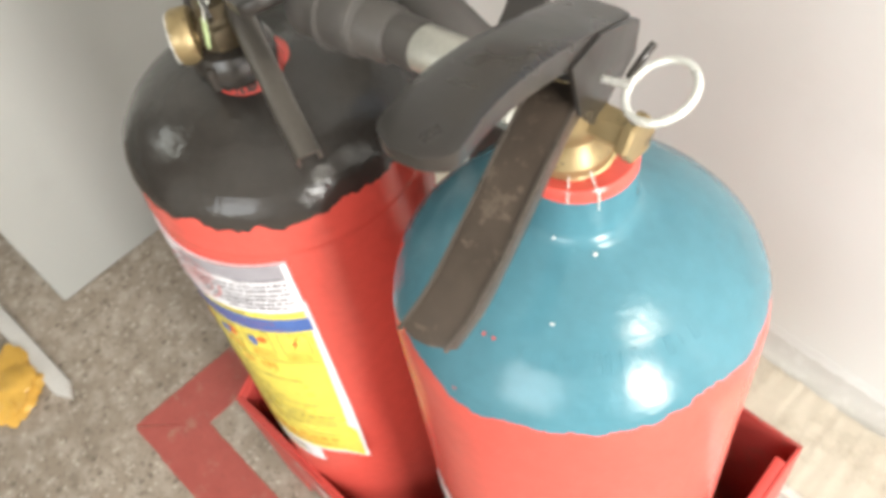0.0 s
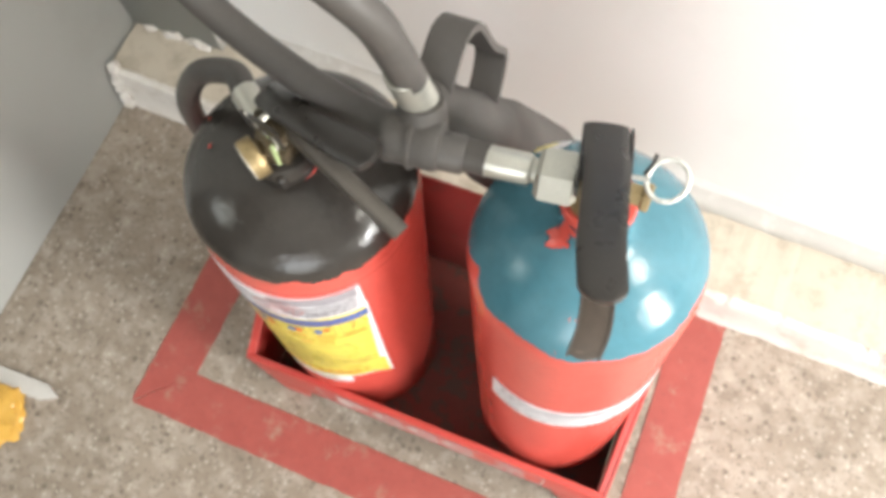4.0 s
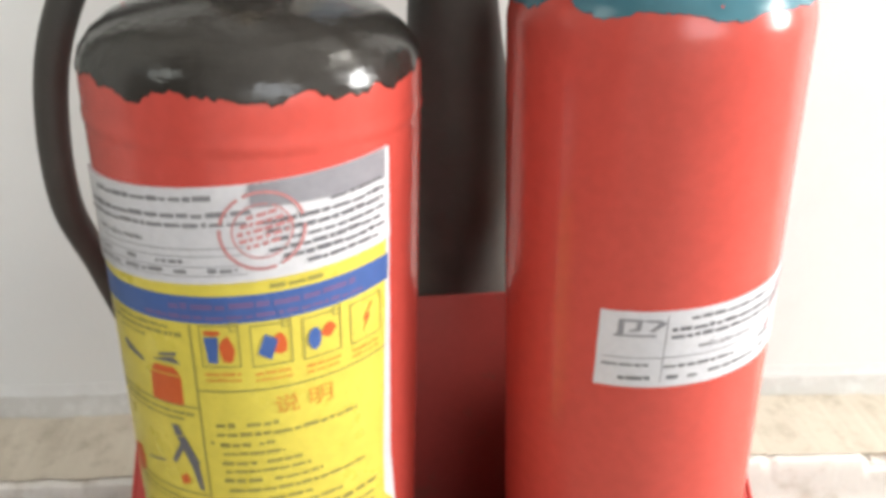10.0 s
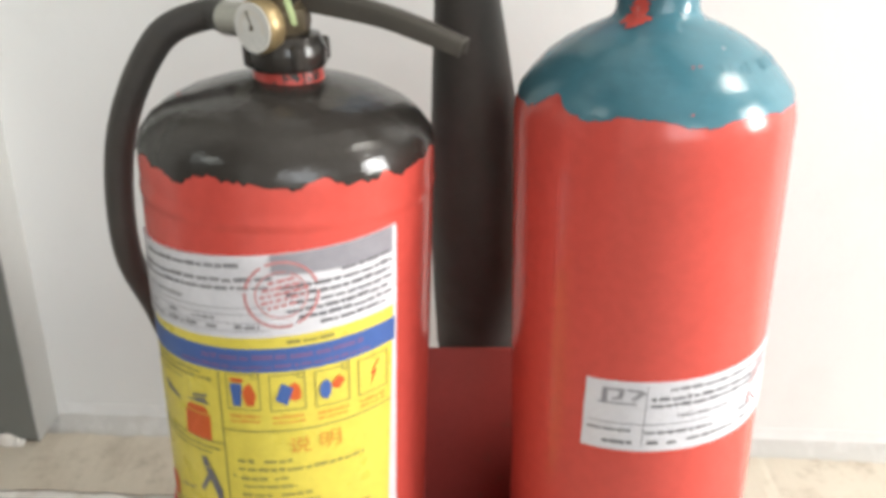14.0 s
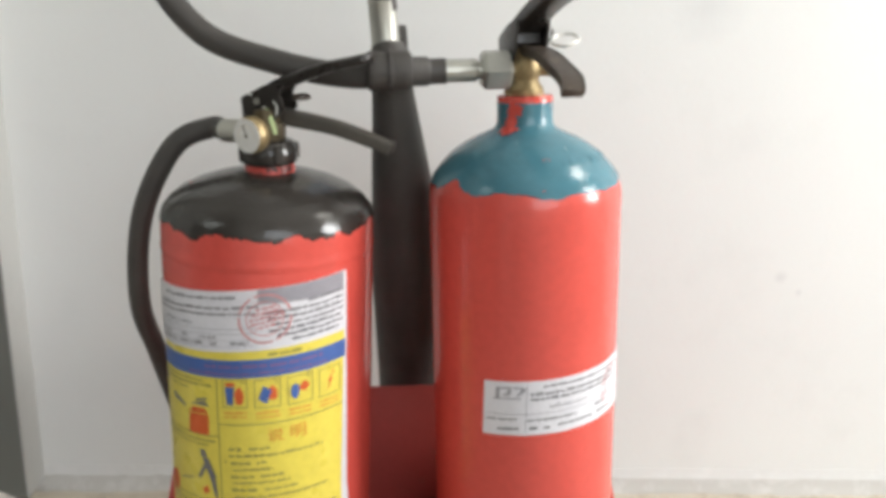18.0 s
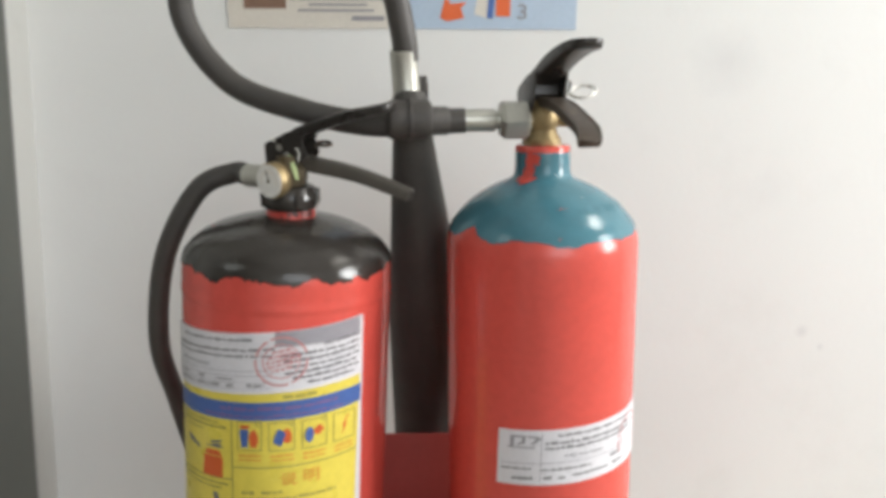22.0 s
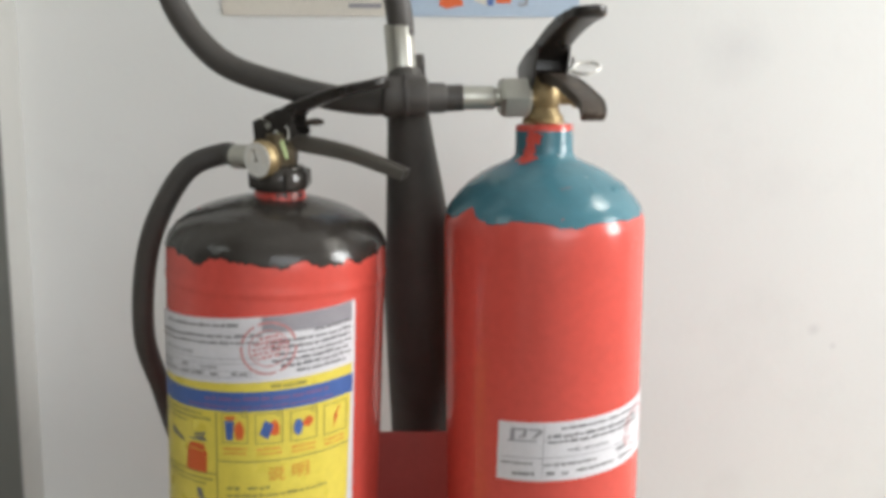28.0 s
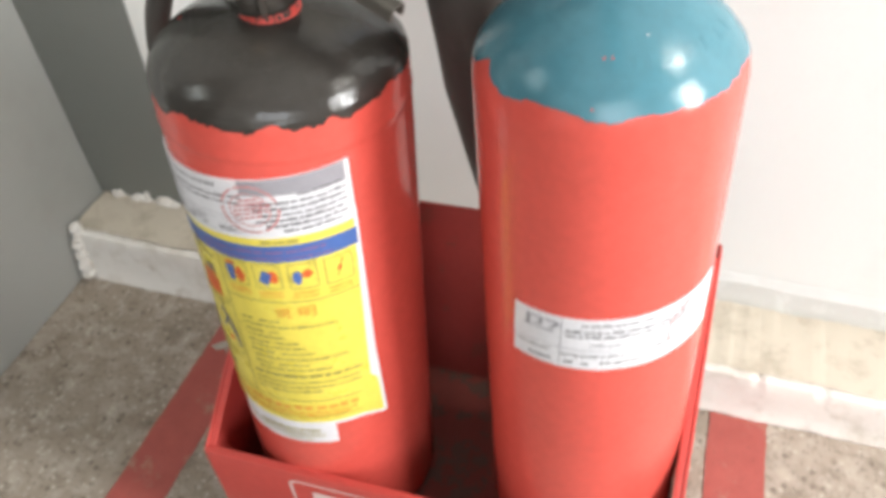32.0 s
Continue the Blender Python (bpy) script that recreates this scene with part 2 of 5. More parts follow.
# rubber and horn blacks lifted, so their colour carries a milky haze
M_RUBBER = coat("haze-greyed black rubber", (0.064, 0.057, 0.052), 0.5, vary=0.25, scale=35, grain=400, bump=0.25)
M_HORN = coat("dull haze-greyed black plastic", (0.064, 0.057, 0.052), 0.6, vary=0.25, scale=30, grain=260, bump=0.2)
M_HANDLE = coat("chipped black powder coat", (0.026, 0.022, 0.0195), 0.30, vary=0.25, scale=40, grain=170, bump=0.14, wear=(0.22, 0.19, 0.17), wear_at=0.75)
M_LEVER = coat("scuffed dark steel", (0.070, 0.052, 0.040), 0.42, metal=0.2, vary=0.4, scale=55, grain=240, bump=0.4, wear=(0.125, 0.095, 0.072), wear_at=0.58)
M_RIM = coat("rubbed steel edge", (0.12, 0.10, 0.085), 0.35, metal=0.4, vary=0.3, scale=60, grain=300, bump=0.2, wear=(0.07, 0.06, 0.05), wear_at=0.55)
M_BARE = coat("bare grey steel", (0.115, 0.102, 0.088), 0.34, metal=0.3, vary=0.2, scale=50, grain=300, bump=0.25, wear=(0.16, 0.14, 0.12), wear_at=0.70)
M_AMBERTAPE = coat("golden sealing thread", (0.55, 0.44, 0.22), 0.5, vary=0.3, scale=200, bump=0.2)
M_STEEL = coat("dull plated steel", (0.50, 0.49, 0.44), 0.36, metal=0.75, vary=0.15, scale=60, grain=500, bump=0.15)
M_WIRE = coat("bright wire", (0.76, 0.75, 0.70), 0.28, metal=0.4, vary=0.08, scale=80, grain=500, bump=0.05)
M_BRASS = coat("tarnished brass", (0.33, 0.245, 0.125), 0.42, metal=0.6, vary=0.35, scale=70, grain=400, bump=0.3, wear=(0.13, 0.10, 0.06), wear_at=0.60)
M_OLDBRASS = coat("blackened brass", (0.12, 0.092, 0.055), 0.5, metal=0.4, vary=0.4, scale=70, grain=400, bump=0.3, wear=(0.30, 0.22, 0.11), wear_at=0.66)
M_PAPER = coat("white label paper", (0.74, 0.73, 0.76), 0.5, vary=0.06, scale=40, grain=300, bump=0.1)
M_SILVER = coat("grey label print", (0.31, 0.30, 0.33), 0.4, vary=0.15, scale=60, grain=300, bump=0.05)
M_YELLOW = coat("yellow label print", (0.80, 0.665, 0.10), 0.3, vary=0.07, scale=30, grain=200, bump=0.1)
M_BLUE = coat("blue label print", (0.065, 0.14, 0.40), 0.42, vary=0.15, scale=50, grain=300, bump=0.05)
M_INK = coat("dark print", (0.17, 0.165, 0.18), 0.5, vary=0.1, bump=0)
M_FAINT = coat("faded grey print", (0.27, 0.26, 0.28), 0.5, vary=0.2, bump=0)
M_LINE = coat("olive print lines", (0.36, 0.31, 0.08), 0.5, vary=0.2, bump=0)
M_OLIVE = coat("dark olive print", (0.28, 0.24, 0.07), 0.5, vary=0.2, bump=0)
M_ORANGE = coat("orange red print", (0.72, 0.13, 0.03), 0.5, vary=0.2, bump=0)
M_AMBER = coat("amber print", (0.76, 0.34, 0.05), 0.5, vary=0.2, bump=0)
M_STAMP = coat("red stamp ink", (0.60, 0.25, 0.25), 0.5, vary=0.25, scale=200, bump=0)
M_MAUVE = coat("mauve print", (0.19, 0.13, 0.30), 0.5, vary=0.2, bump=0)
M_SIGN = coat("pale stencil paint", (0.74, 0.60, 0.57), 0.5, vary=0.14, scale=60, grain=250, bump=0.2, wear=(0.60, 0.10, 0.07), wear_at=0.70)
M_GREEN = coat("pale green tag plastic", (0.50, 0.60, 0.30), 0.4, vary=0.1, bump=0.05)
M_DIAL = coat("gauge dial", (0.72, 0.70, 0.66), 0.25, vary=0.1, scale=60, bump=0.05)
M_POSTER_A = coat("beige printed poster", (0.66, 0.62, 0.55), 0.4, vary=0.05, scale=10, bump=0.05)
M_POSTER_B = coat("pale blue printed poster", (0.42, 0.52, 0.64), 0.4, vary=0.06, scale=10, bump=0.05)
M_PHOTO = coat("brown photo print", (0.22, 0.13, 0.09), 0.4, vary=0.5, scale=60, bump=0)
M_BAG = coat("mustard plastic film", (0.62, 0.36, 0.07), 0.35, vary=0.25, scale=30, bump=0.2)
M_CUP = coat("white crumpled paper", (0.76, 0.74, 0.70), 0.6, vary=0.06, scale=30, bump=0.2)
M_SILL = coat("light grey metal strip", (0.55, 0.53, 0.50), 0.45, vary=0.12, scale=20, bump=0.1)


# ---- mesh helpers ----
def part(name, bm, material, parent=None, label="", smooth=True):
    """Links a bmesh, given in world metres, as one mesh under a thing or part."""
    base = Vector((0, 0, 0))
    p = parent
    while p:
        base += p.location
        p = p.parent
    bmesh.ops.translate(bm, vec=-base, verts=bm.verts)
    me = bpy.data.meshes.new(name)
    bm.to_mesh(me)
    bm.free()
    for f in me.polygons:
        f.use_smooth = smooth
    if smooth:
        me.set_sharp_from_angle(angle=radians(38))
    me.materials.append(material)
    ob = new(name, me)
    ob.parent = parent
    if label:
        ob["label"] = label
    return ob


def thing(name, place, label, category, group="", kind=""):
    ob = new(name)
    ob.empty_display_size = 0.05
    ob.location = place
    return tagged(ob, label, category, group, kind)


def solid(name, bm, material, label, category, kind="", smooth=True):
    return tagged(part(name, bm, material, None, "", smooth), label, category, "", kind)


def grid_faces(bm, rings, closed=True, caps=True):
    """Skins a list of rings of places."""
    vs = [[bm.verts.new(p) for p in ring] for ring in rings]
    n = len(vs[0])
    for a, b in zip(vs, vs[1:]):
        for k in range(n if closed else n - 1):
            bm.faces.new((a[k], a[(k + 1) % n], b[(k + 1) % n], b[k]))
    if caps and closed:
        bm.faces.new(list(reversed(vs[0])))
        bm.faces.new(vs[-1])
    return vs


def frame_axes(d):
    d = Vector(d).normalized()
    a = Vector((0, 0, 1)) if abs(d.z) < 0.9 else Vector((1, 0, 0))
    s = d.cross(a).normalized()
    return d, s, s.cross(d)


def turned(profile, base, axis=(0, 0, 1), seg=32, caps=True):
    """A lathed body: profile rows of (radius, height along the axis from base)."""
    bm = bmesh.new()
    d, s, u = frame_axes(axis)
    base = Vector(base)
    grid_faces(bm, [[base + d * h + (s * math.cos(a) + u * math.sin(a)) * r for a in (2 * math.pi * k / seg for k in range(seg))] for r, h in profile], True, caps)
    bmesh.ops.recalc_face_normals(bm, faces=bm.faces)
    return bm


def rod(a, b, r, seg=20, r2=None, bevel=0.0):
    a, b = Vector(a), Vector(b)
    h = (b - a).length
    r2 = r if r2 is None else r2
    e = min(bevel, h * 0.3, r * 0.5)
    prof = [(r - e, 0), (r, e), (r2, h - e), (r2 - e, h)] if e else [(r, 0), (r2, h)]
    return turned(prof, a, b - a, seg)


def glide(points, n=12):
    """A smooth line through points."""
    p = [Vector(q) for q in points]
    q = [2 * p[0] - p[1], *p, 2 * p[-1] - p[-2]]
    out = []
    for i in range(1, len(q) - 2):
        a, b, c, d = q[i - 1:i + 3]
        for k in range(n):
            u = k / n
            out.append(0.5 * (2 * b + (c - a) * u + (2 * a - 5 * b + 4 * c - d) * u * u + (3 * b - a - 3 * c + d) * u ** 3))
    return out + [p[-1]]


def tube(points, r, seg=16, n=12):
    line = glide(points, n)
    bm = bmesh.new()
    rings = []
    d, s, u = frame_axes(line[1] - line[0])
    for k, p in enumerate(line):
        t = (line[min(k + 1, len(line) - 1)] - line[max(k - 1, 0)]).normalized()
        s = (s - t * s.dot(t)).normalized()
        u = t.cross(s)
        rings.append([p + (s * math.cos(a) + u * math.sin(a)) * r for a in (2 * math.pi * j / seg for j in range(seg))])
    grid_faces(bm, rings)
    bmesh.ops.recalc_face_normals(bm, faces=bm.faces)
    return bm


def swept(section, line, side):
    """Sweeps a closed 2D section (across, up) along places; side is the across direction."""
    bm = bmesh.new()
    rings = []
    side = Vector(side).normalized()
    for k, p in enumerate(line):
        t = (line[min(k + 1, len(line) - 1)] - line[max(k - 1, 0)]).normalized()
        up = side.cross(t).normalized()
        sec = section(k / (len(line) - 1)) if callable(section) else section
        rings.append([p + side * x + up * z for x, z in sec])
    grid_faces(bm, rings)
    bmesh.ops.recalc_face_normals(bm, faces=bm.faces)
    return bm


def block(lo, hi, bevel=0.0, seg=2):
    bm = bmesh.new()
    bmesh.ops.create_cube(bm, size=1)
    lo, hi = Vector(lo), Vector(hi)
    for v in bm.verts:
        v.co = Vector((lo[k] + (v.co[k] + 0.5) * (hi[k] - lo[k]) for k in range(3)))
    if bevel:
        bmesh.ops.bevel(bm, geom=list(bm.edges), offset=bevel, segments=seg, profile=0.6, affect="EDGES")
    return bm


def plate(outline, normal, thick, bevel=0.0):
    """A flat plate from a planar outline in world places, thickened along its normal."""
    bm = bmesh.new()
    n = Vector(normal).normalized() * thick
    lo = [bm.verts.new(Vector(p)) for p in outline]
    hi = [bm.verts.new(Vector(p) + n) for p in outline]
    k = len(lo)
    bm.faces.new(lo)
    bm.faces.new(hi)
    for j in range(k):
        bm.faces.new((lo[j], lo[(j + 1) % k], hi[(j + 1) % k], hi[j]))
    bmesh.ops.recalc_face_normals(bm, faces=bm.faces)
    if bevel:
        bmesh.ops.bevel(bm, geom=list(bm.edges), offset=bevel, segments=2, profile=0.6, affect="EDGES")
    return bm


def merge(*bms):
    out = bmesh.new()
    for b in bms:
        me = bpy.data.meshes.new("tmp")
        b.to_mesh(me)
        b.free()
        out.from_mesh(me)
        bpy.data.meshes.remove(me)
    return out


def lettering(text, fit_w, fit_h, bold=0.0):
    """Flat glyph faces of the built-in font as (verts, faces), fitted to a width and height from (0, 0)."""
    cu = bpy.data.curves.new("glyphs", "FONT")
    cu.body, cu.size, cu.offset, cu.resolution_u = text, 1.0, bold, 5
    ob = new("glyphs", cu)
    bpy.context.view_layer.update()
    me = ob.evaluated_get(bpy.context.evaluated_depsgraph_get()).to_mesh()
    vs = [Vector(v.co) for v in me.vertices]
    fs = [tuple(p.vertices) for p in me.polygons]
    bpy.data.objects.remove(ob)
    bpy.data.curves.remove(cu)
    x0, x1 = min(v.x for v in vs), max(v.x for v in vs)
    y0, y1 = min(v.y for v in vs), max(v.y for v in vs)
    return [((v.x - x0) / (x1 - x0) * fit_w, (v.y - y0) / (y1 - y0) * fit_h) for v in vs], fs


# ---- the place: floor, walls, plinth ----
SLOPE = -0.022
WALL_Y = 0.0886


def wall_y(x):
    return WALL_Y + SLOPE * x


def step_top(x):
    return 0.066 - 0.024 * x


def uneven(bm, size, scale, axis=None):
    for v in bm.verts:
        d = noise.noise_vector(v.co * scale) * size
        v.co += d if axis is None else Vector((d[k] if k in axis else 0 for k in range(3)))


X0, X1, Y0, CEIL = -0.605, 1.75, -3.1, 2.9
bm = bmesh.new()
bmesh.ops.create_grid(bm, x_segments=2, y_segments=2, size=0.5)
for v in bm.verts:
    v.co = Vector((v.co.x * 5.4 + 0.6, v.co.y * 4.2 - 1.6, 0))
bmesh.ops.translate(bm, vec=(0, 0, 0), verts=bm.verts)
low = bmesh.ops.extrude_face_region(bm, geom=list(bm.faces))
bmesh.ops.translate(bm, vec=(0, 0, -0.12), verts=[g for g in low["geom"] if isinstance(g, bmesh.types.BMVert)])
bmesh.ops.recalc_face_normals(bm, faces=bm.faces)
solid("floor", bm, M_FLOOR, "worn beige granolithic floor with dark and pale stone chips", "floor", "structure", False)

solid("wall_back", plate([(-2.1, wall_y(-2.1), 0), (X1 + 0.2, wall_y(X1 + 0.2), 0), (X1 + 0.2, wall_y(X1 + 0.2), CEIL), (-2.1, wall_y(-2.1), CEIL)], (0, 1, 0), 0.15), M_WALL,
      "smudged white painted plaster wall above the cement kerb", "wall", "structure", False)
solid("wall_side", block((X0 - 0.12, -0.385, 0), (X0, 0.099, CEIL), 0.004), M_SIDE, "grey painted wall end beside a doorway", "wall", "structure", False)
# unseen wall pieces and ceiling, added to close the room
solid("wall_over_doorway", block((X0 - 0.12, Y0, 2.1), (X0 - 0.002, -0.387, CEIL)), M_SIDE, "unseen grey wall added over a doorway", "wall", "structure", False)
solid("wall_side_rear", block((X0 - 0.12, Y0, 0), (X0 - 0.002, -1.35, 2.098)), M_SIDE, "unseen grey wall added past the doorway", "wall", "structure", False)
solid("ceiling", block((-2.1, Y0 - 0.1, CEIL + 0.002), (X1 + 0.2, 0.3, CEIL + 0.1)), M_WALL, "unseen white ceiling added to close the room", "ceiling", "structure", False)


def wall_with_windows(name, along, place, a0, a1, openings, material, label):
    """A wall in joined pieces round window openings (from, to, sill, head), which follow one another along it."""
    def piece(p0, p1, lo, hi):
        return block((p0, place, lo), (p1, place + 0.12, hi)) if along == "x" else block((place, p0, lo), (place + 0.12, p1, hi))
    pieces, at = [], a0
    for w0, w1, z0, z1 in openings:
        pieces += [piece(at, w0, 0, CEIL), piece(w0, w1, 0, z0), piece(w0, w1, z1, CEIL)]
        at = w1
    return solid(name, merge(*pieces, piece(at, a1, 0, CEIL)), material, label, "wall", "structure", False)


# unseen walls, placed and toned to shape fall-off and bounce
wall_with_windows("wall_right", "y", X1, Y0, 0.03, [(-0.82, -0.42, 0.58, 1.36), (-0.40, 0.0, 2.0, 2.4)], M_WALL, "unseen white wall with two window openings, added to close the room")
wall_with_windows("wall_front", "x", Y0 - 0.12, -2.1, X1, [(0.2, 1.7, 0.7, 2.3)], M_WALL, "unseen white wall with a window opening, added to close the room")
wall_with_windows("wall_beyond_doorway", "y", -2.12, Y0, 0.05, [(-1.66, -1.04, 1.78, 2.42)], M_SIDE, "unseen plain grey wall with a window, added beyond the doorway")

# dark pilaster in the corner, with a thin white edge
pil = thing("pilaster", (-0.53, 0.07, 0.075), "dark grey painted pilaster with a chipped white edge, standing on the cement kerb", "pilaster", kind="structure")
LEAN = 0.05
TOP = CEIL - 0.002
part("shaft", plate([(X0 + 0.001, 0.0515, 0.081), (-0.4645, 0.0515, 0.081), (-0.4645 + LEAN * 2.82, 0.0515, TOP), (X0 + 0.001, 0.0515, TOP)], (0, 1, 0), 0.06, 0.001), M_PILASTER, pil)
part("edge", plate([(-0.4645, 0.0512, 0.079), (-0.4615, 0.0512, 0.079), (-0.4615 + LEAN * 2.82, 0.0512, TOP), (-0.4645 + LEAN * 2.82, 0.0512, TOP)], (0, 1, 0), 0.06, 0.0005), M_EDGE, pil, "whitish edge strip, greyed to stand in for dimmer light")
bm = bmesh.new()
for k in range(16):
    x = -0.595 + 0.135 * random.random() ** 1.4
    bmesh.ops.create_icosphere(bm, subdivisions=1, radius=0.004 + 0.005 * random.random(), matrix=pose(x, 0.047 + 0.004 * random.random(), step_top(x) + 0.001, 40 * k, 70 * k, 0) @ Matrix.Diagonal((1.8, 0.9, 0.6, 1)))
uneven(bm, 0.003, 120)
part("mortar_crumbs", bm, M_LIME, pil, "lumps of pale mortar at its foot")

# kerb along the wall: cement top, limewashed face
kerb = thing("kerb", (0.9, 0.0, 0.0), "low cement kerb with a chipped limewashed face along the wall", "kerb", kind="structure")
N = 900
CHIPS = ((0.452, 0.014, 0.007), (0.437, 0.004, 0.004), (0.335, 0.006, 0.0015), (0.62, 0.012, 0.0015), (0.27, 0.005, 0.0015), (-0.33, 0.010, 0.003), (0.82, 0.02, 0.0015))


def kerb_strip(profile, material, name, x0, x1, label, rough=0.0015):
    bm = bmesh.new()
    rings = []
    for k in range(N + 1):
        x = x0 + (x1 - x0) * k / N
        ring = []
        for j, (dy, dz) in enumerate(profile):
            edge = 1.0 if 0.9 < dz < 1.004 or dz < 0.04 else 0.12
            w = noise.noise_vector(Vector((x * 16, dz * 2.0, dy * 20))) * rough * 0.8
            w += (noise.noise_vector(Vector((x * 70, dz * 3.1, 9.0))) * 0.6 + noise.noise_vector(Vector((x * 260, dz * 3.1, 4.0))) * 0.35) * rough * edge
            if material is M_LIME and 0.85 < dz < 1:
                for at, wide, deep in CHIPS:
                    g = math.exp(-(abs(x - at) / wide) ** 3) * (1 + 0.5 * noise.noise(Vector((x * 200, j, 7))))
                    w += Vector((0, deep * 0.7 * g, -deep * g))
            ring.append(Vector((x, SLOPE * x + dy + w.y, step_top(x) * dz + w.z)))
        rings.append(ring)
    grid_faces(bm, rings)
    bmesh.ops.recalc_face_normals(bm, faces=bm.faces)
    return part(name, bm, material, kerb, label)


kerb_strip([(-0.030, 0.96), (-0.033, 1.0), (0.015, 1.005), (0.058, 1.0), (0.062, 0.97), (0.062, 0.05), (-0.030, 0.05)], M_CEMENT, "kerb_top", -0.6, X1 - 0.01, "stained cement top", 0.0025)
kerb_strip([(-0.0305, 0.02), (-0.0305, 0.965), (-0.035, 0.985), (-0.0405, 0.955), (-0.0425, 0.88), (-0.0432, 0.72), (-0.0445, 0.52), (-0.0455, 0.32), (-0.0475, 0.14), (-0.051, 0.03), (-0.050, -0.02)], M_LIME, "kerb_face", -0.6, X1 - 0.01, "limewashed upright face with chipped arris", 0.0022)


def hollow_strip(profile, material, name, label):
    """An added strip behind the kerb for wall-foot shade: rows of (depth, height over the kerb)."""
    bm = bmesh.new()
    rings = []
    for k in range(301):
        x = -0.600 + (X1 - 0.01 + 0.600) * k / 300
        w = noise.noise(Vector((x * 22, profile[0][1] * 90, 3.0))) * 0.0016 + noise.noise(Vector((x * 90, 2.0, 1.0))) * 0.0008
        rings.append([Vector((x, SLOPE * x + dy, step_top(x) + dz + (w if 0 < j < len(profile) - 1 else 0))) for j, (dy, dz) in enumerate(profile)])
    grid_faces(bm, rings)
    bmesh.ops.recalc_face_normals(bm, faces=bm.faces)
    return part(name, bm, material, kerb, label)


# made-up hollow and greyed strip stand in for the shaded wall foot
hollow_strip([(0.0610, -0.0300), (0.0610, -0.0100), (0.0640, -0.0150), (0.0720, -0.0150), (0.0790, -0.0100), (0.0845, -0.0010), (0.0872, 0.0085), (0.0884, 0.0105), (0.0884, -0.0300)], M_FOOTSHADE, "shade_hollow", "hollow added behind the kerb to shade the foot of the wall")
hollow_strip([(0.0865, 0.0060), (0.0877, 0.0120), (0.0882, 0.0200), (0.0885, 0.0200), (0.0885, 0.0060)], M_SHADEWASH, "shade_wash", "added greyed strip that carries the wall-foot shade upwards")
bm = bmesh.new()
for k in range(40):
    a = random.random()
    z = 0.005 + a * 0.085
    bmesh.ops.create_icosphere(bm, subdivisions=1, radius=0.004 + 0.006 * random.random(), matrix=pose(-0.598 + 0.008 * random.random(), -0.028 - 0.016 * (1 - a) + 0.01 * random.random(), z, 50 * k, 20 * k, 0))
uneven(bm, 0.004, 90)
part("broken_end", bm, M_LIME, kerb, "crumbled mortar at the broken end")

# red painted rectangle on the floor round the stand
mark = thing("floor_marking", (-0.04, -0.39, 0.0), "worn red rectangle painted on the floor round the stand", "floor marking", kind="structure")


def painted(name, outline, z=0.0012, material=None, label=""):
    bm = bmesh.new()
    n = len(outline)
    rim = []
    for k in range(n):
        a, b = Vector(outline[k]), Vector(outline[(k + 1) % n])
        m = max(2, int((b - a).length / 0.008))
        for j in range(m):
            p = a.lerp(b, j / m)
            w = noise.noise_vector(Vector((p.x * 60, p.y * 60, 1))) * 0.0018
            rim.append(bm.verts.new((p.x + w.x, p.y + w.y, z)))
    f = bm.faces.new(rim)
    ext = bmesh.ops.extrude_face_region(bm, geom=[f])
    bmesh.ops.translate(bm, vec=(0, 0, -z - 0.0004), verts=[g for g in ext["geom"] if isinstance(g, bmesh.types.BMVert)])
    bmesh.ops.recalc_face_normals(bm, faces=bm.faces)
    bmesh.ops.triangulate(bm, faces=[g for g in bm.faces if len(g.verts) > 4])
    part(name, bm, material or M_TAPE, mark, label, smooth=False)


painted("stripe", [(-0.380, -0.419), (0.2900, -0.4220), (0.2315, -0.362), (-0.3155, -0.357)])
painted("stripe", [(-0.3805, -0.417), (-0.3160, -0.3585), (-0.308, -0.043), (-0.371, -0.042)])
painted("stripe", [(0.2905, -0.420), (0.289, -0.0575), (0.230, -0.0565), (0.2320, -0.3635)])
painted("bare_patch", [(-0.3560, -0.1030), (-0.3420, -0.0900), (-0.3050, -0.0870), (-0.3050, -0.1340), (-0.3180, -0.1345), (-0.3300, -0.1260), (-0.3420, -0.1160)], 0.0020, M_FLOOR, "bare floor where the red paint has worn off")
painted("scrape", [(-0.3660, -0.1080), (-0.3520, -0.0950), (-0.3370, -0.0862), (-0.3170, -0.0855), (-0.3120, -0.0925), (-0.3340, -0.0935), (-0.3440, -0.1030), (-0.3570, -0.1130)], 0.0027, M_SCRAPE, "pale scraped rim of the worn patch")
painted("scrape", [(-0.3180, -0.0935), (-0.3120, -0.0935), (-0.3085, -0.1320), (-0.3240, -0.1300), (-0.3200, -0.1180)], 0.0027, M_SCRAPE, "pale scraped rim of the worn patch")

# doorway strip and litter beside it
sill = thing("door_strip", (-0.64, -0.452, 0.0), "light grey metal strip on the floor across the doorway", "door strip", kind="structure")
part("strip", plate([(-0.469, -0.450, 0.0), (-0.491, -0.440, 0.0), (-0.95, -0.456, 0.0), (-0.95, -0.472, 0.0), (-0.491, -0.462, 0.0)], (0, 0, 1), 0.008, 0.001), M_SILL, sill)


